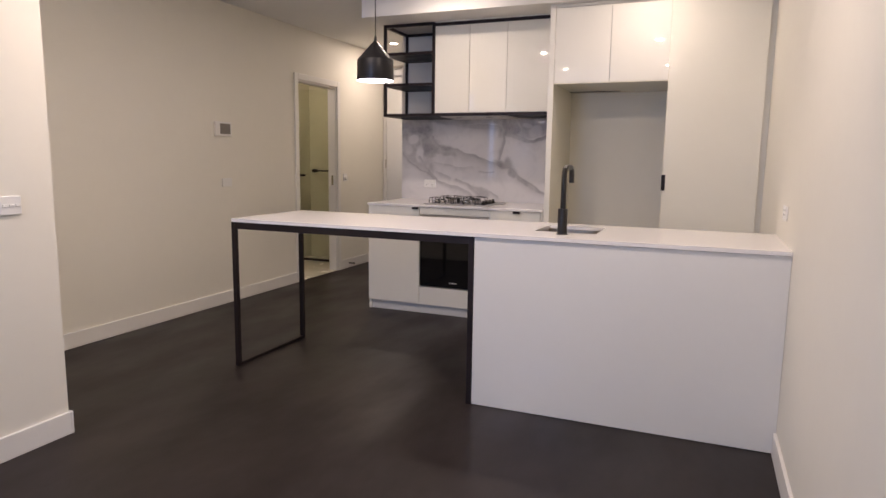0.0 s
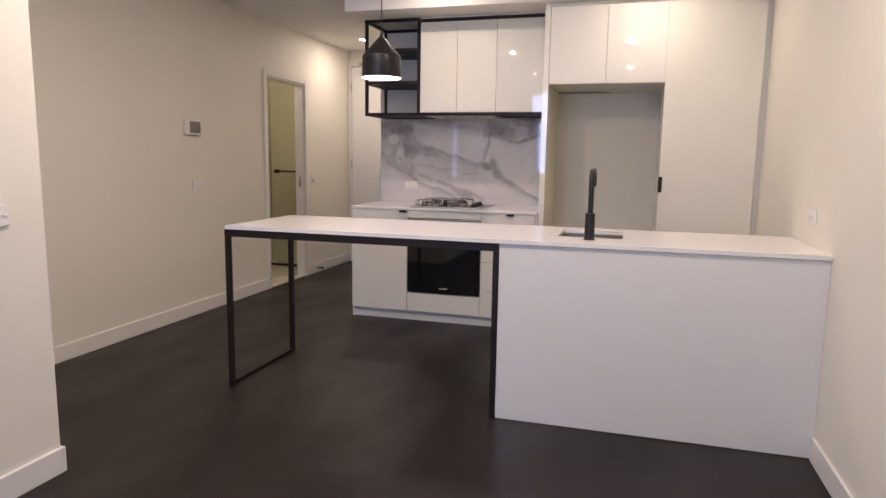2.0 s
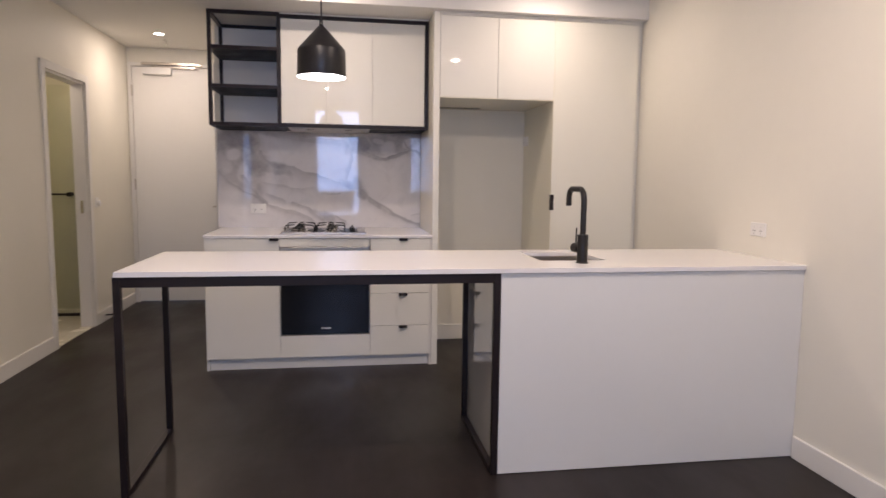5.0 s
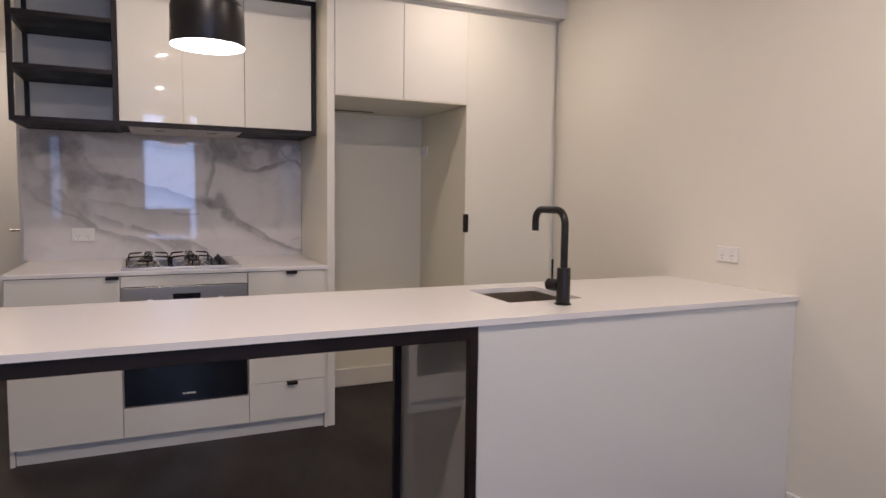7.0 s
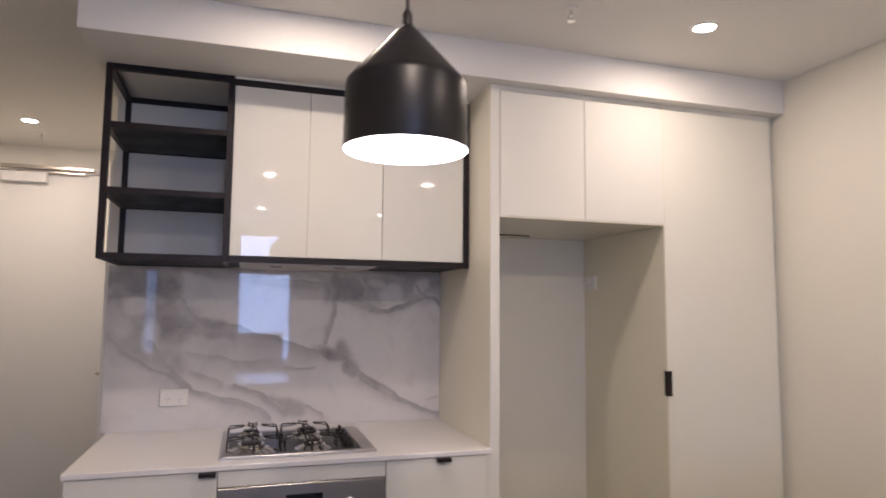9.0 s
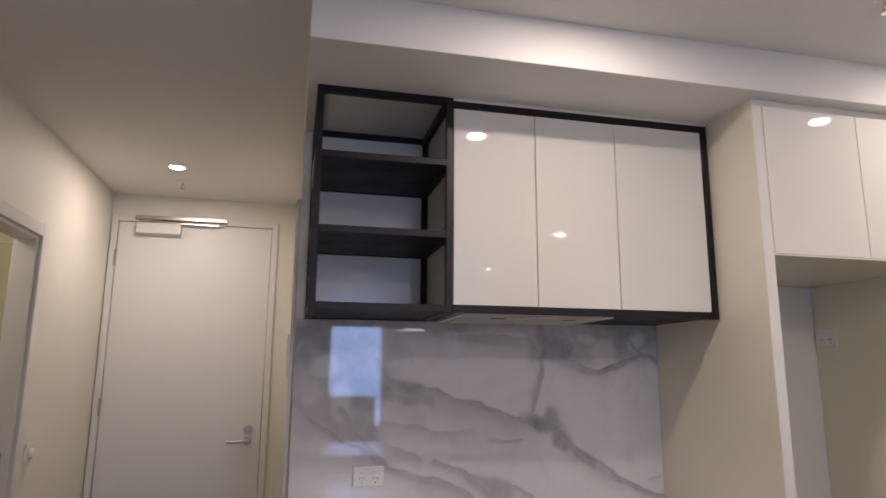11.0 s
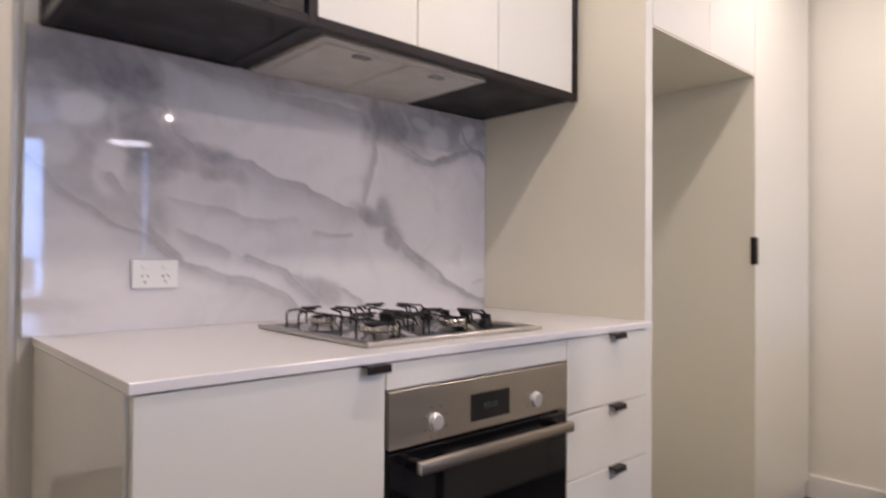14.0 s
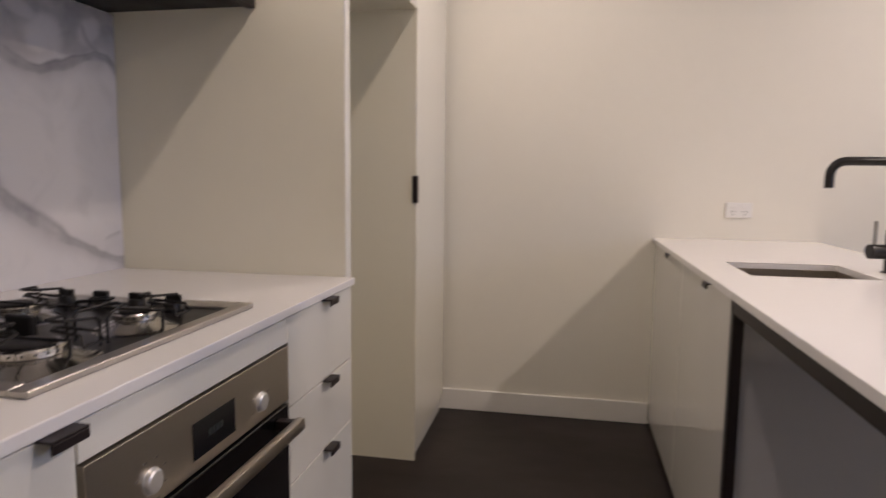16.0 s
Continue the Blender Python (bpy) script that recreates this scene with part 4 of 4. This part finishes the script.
# ---- island bench ----
def island():
    x0, xw, yf, yb = 1.562, RIGHT - 0.001, -1.712, -1.005
    SX0, SX1, SY0, SY1 = 1.814, 2.138, -1.465, -1.115
    top = solid("island_worktop", boxes([(0.013, -1.722, 0.900, SX0, -0.990, 0.920), (SX1, -1.722, 0.900, xw, -0.990, 0.920),
                                         (SX0, -1.722, 0.900, SX1, SY0, 0.920), (SX0, SY1, 0.900, SX1, -0.990, 0.920)]), QUARTZ,
                "long white engineered stone island worktop with a sink cutout", "worktop")
    c = thing("island_cabinet", ((x0 + xw) / 2, -1.36, 0), "white island cabinet with a plain full-height back panel", "cabinet")
    part("back_panel", box(x0, yf, 0.003, xw, yf + 0.018, 0.897, bevel=0.001), PANEL, c)
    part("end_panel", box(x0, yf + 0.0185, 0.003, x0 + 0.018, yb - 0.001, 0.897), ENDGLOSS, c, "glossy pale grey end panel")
    part("body", boxes([(x0 + 0.019, yf + 0.019, 0.1, SX0 - 0.02, yb - 0.022, 0.899), (SX1 + 0.02, yf + 0.019, 0.1, xw, yb - 0.022, 0.899), (SX0 - 0.02, yf + 0.019, 0.1, SX1 + 0.02, yb - 0.022, 0.64)]), CARCASS, c)
    part("plinth", box(x0 + 0.019, yb - 0.06, 0, xw - 0.02, yb - 0.046, 0.099), PANEL, c)
    for a, b, px in ((x0 + 0.002, 2.280, 1.79), (2.283, xw, 2.53)):
        d = part("door", box(a, yb - 0.020, 0.022, b, yb, 0.895, bevel=0.0012), GLOSS, c)
        tab_pull(px, 0.8955, d, yb, side=1)

    f = thing("bench_frame", (0.8, -1.36, 0), "black steel leg frame carrying the island worktop overhang", "bench frame")
    t = 0.028
    ya, yz = -1.716, -1.030
    xs = (0.005, x0 - t - 0.003)
    for x in xs:
        for y in (ya, yz):
            part("leg", box(x, y, 0, x + t, y + t, 0.8995, bevel=0.0015), BLACK, f)
        part("floor_rail", box(x, ya + t, 0, x + t, yz, t * 0.7, bevel=0.0015), BLACK, f)
        part("cross_rail", box(x, ya + t, 0.860, x + t, yz, 0.8995, bevel=0.0015), BLACK, f)
    for y in (ya, yz):
        part("top_rail", box(xs[0] + t, y, 0.858, xs[1], y + t, 0.8995, bevel=0.0015), BLACK, f)

    s = thing("sink", ((SX0 + SX1) / 2, (SY0 + SY1) / 2, 0.68), "square undermount stainless steel sink", "sink")
    a, b, c0, d0, w = SX0 - 0.004, SX1 + 0.004, SY0 - 0.004, SY1 + 0.004, 0.003
    part("bowl", boxes([(a - w, c0, 0.68, a, d0, 0.8995), (b, c0, 0.68, b + w, d0, 0.8995), (a - w, c0 - w, 0.68, b + w, c0, 0.8995), (a - w, d0, 0.68, b + w, d0 + w, 0.8995), (a - w, c0 - w, 0.677, b + w, d0 + w, 0.68)]), STEEL, s)
    part("drain", lathe([(0.045, 0.0), (0.045, 0.003), (0.036, 0.004), (0.030, 0.001), (0.0, 0.001)], ((SX0 + SX1) / 2, (SY0 + SY1) / 2, 0.6805), 32), CHROME, s, smooth=True)

    bx, by = 1.980, -1.560
    k = thing("tap", (bx, by, 0.920), "matt black square-necked mixer tap beside the sink", "tap")
    part("base", lathe([(0.0, 0.0005), (0.030, 0.0005), (0.030, 0.004), (0.0245, 0.007), (0.0245, 0.130), (0.0235, 0.132), (0.0, 0.132)], (bx, by, 0.920), 36), TAPBLACK, k, smooth=True)
    corner1 = bend((bx, by, 1.258), (bx, by + 1, 1.258), (bx, by, 0), 0.052, 9)
    corner2 = bend((bx, by + 0.195, 1.258), (bx, by + 0.195, 0), (bx, by, 1.258), 0.045, 9)
    ends = [corner1, corner2]
    for n, q in enumerate(ends):
        want = Vector((bx, by, 1.19)) if n == 0 else Vector((bx, by + 0.15, 1.258))
        if (q[0] - want).length > (q[-1] - want).length:
            q.reverse()
    part("spout", tube([(bx, by, 1.030), *corner1, *corner2, (bx, by + 0.195, 1.176)], 0.0135, 20), TAPBLACK, k, smooth=True)
    dv = Vector((-0.15, 0.989, 0))
    p0 = Vector((bx, by, 0.985)) + dv * 0.020
    mix = part("mixer_body", cyl(p0, p0 + dv * 0.055, 0.022, 0.022, 28), TAPBLACK, k, smooth=True)
    q0 = p0 + dv * 0.040 + Vector((0, 0, 0.018))
    part("lever", tube([q0, q0 + Vector((0, 0, 0.075))], 0.004, 12), TAPBLACK, mix, smooth=True)


island()


# ---- lamps and ceiling fittings ----
def pendant():
    cx, cy, z = 0.803, -1.367, 1.743
    p = thing("pendant_lamp", (cx, cy, z), "black bell-shaped metal pendant lamp, switched on", "pendant lamp")
    prof = [(0.1075, 0.0), (0.1082, 0.002), (0.1060, 0.112), (0.1045, 0.118), (0.100, 0.124), (0.022, 0.212), (0.012, 0.222), (0.009, 0.226)]
    shade = part("shade", lathe(prof + [(0.007, 0.224), (0.0215, 0.206), (0.097, 0.121), (0.1030, 0.112), (0.1062, 0.003), (0.1075, 0.0)], (cx, cy, z), 64), PENDANT, p, smooth=True)
    part("lining", lathe([(0.1055, 0.004), (0.1024, 0.111), (0.0965, 0.119), (0.035, 0.188), (0.0, 0.188)], (cx, cy, z), 64), PENDANT_IN, shade, "white inside face", smooth=True)
    part("diffuser", lathe([(0.0, -0.0006), (0.1066, -0.0006), (0.1056, 0.0030), (0.0, 0.0034)], (cx, cy, z), 64), DIFFUSER, shade, "glowing opal diffuser")
    part("cord_grip", lathe([(0.009, 0.2255), (0.0085, 0.246), (0.006, 0.252), (0.0032, 0.256), (0.0, 0.256)], (cx, cy, z), 24), PENDANT, p, smooth=True)
    part("cord", cyl((cx, cy, z + 0.24), (cx, cy, CEIL - 0.024), 0.0032, n=12), PENDANT, p)
    part("canopy", lathe([(0.0, -0.024), (0.048, -0.024), (0.050, -0.021), (0.050, -0.0005)], (cx, cy, CEIL), 40), PENDANT, p, smooth=True)


pendant()


def downlight(x, y):
    d = thing("downlight", (x, y, CEIL), "round white recessed ceiling downlight, switched on", "downlight", "ceiling downlights")
    part("trim_ring", lathe([(0.040, -0.0008), (0.041, -0.004), (0.050, -0.0045), (0.054, -0.002), (0.054, -0.0003)], (x, y, CEIL), 40), PLASTIC, d, smooth=True)
    part("lens", lathe([(0.0, -0.002), (0.0395, -0.002), (0.0395, -0.0008)], (x, y, CEIL), 32), LEDFACE, d, "glowing lamp face")


for x, y in DOWNLIGHTS:
    downlight(x, y)


def sprinkler(x, y):
    s = thing("fire_sprinkler", (x, y, CEIL), "small metal ceiling fire sprinkler head", "sprinkler", "fire sprinklers")
    part("rose", lathe([(0.0, -0.008), (0.022, -0.008), (0.029, -0.002), (0.029, -0.0003)], (x, y, CEIL), 24), PLASTIC, s, smooth=True)
    part("stem", cyl((x, y, CEIL - 0.0082), (x, y, CEIL - 0.030), 0.006, n=12), CHROME, s)
    for a in (-0.011, 0.011):
        part("yoke_arm", tube([(x + a * 0.5, y, CEIL - 0.026), (x + a, y, CEIL - 0.036), (x, y, CEIL - 0.049)], 0.002, 6), CHROME, s)
    part("deflector", cyl((x, y, CEIL - 0.0495), (x, y, CEIL - 0.0515), 0.014, n=18), CHROME, s)


sprinkler(1.66, -0.40)
sprinkler(-0.738, 2.20)
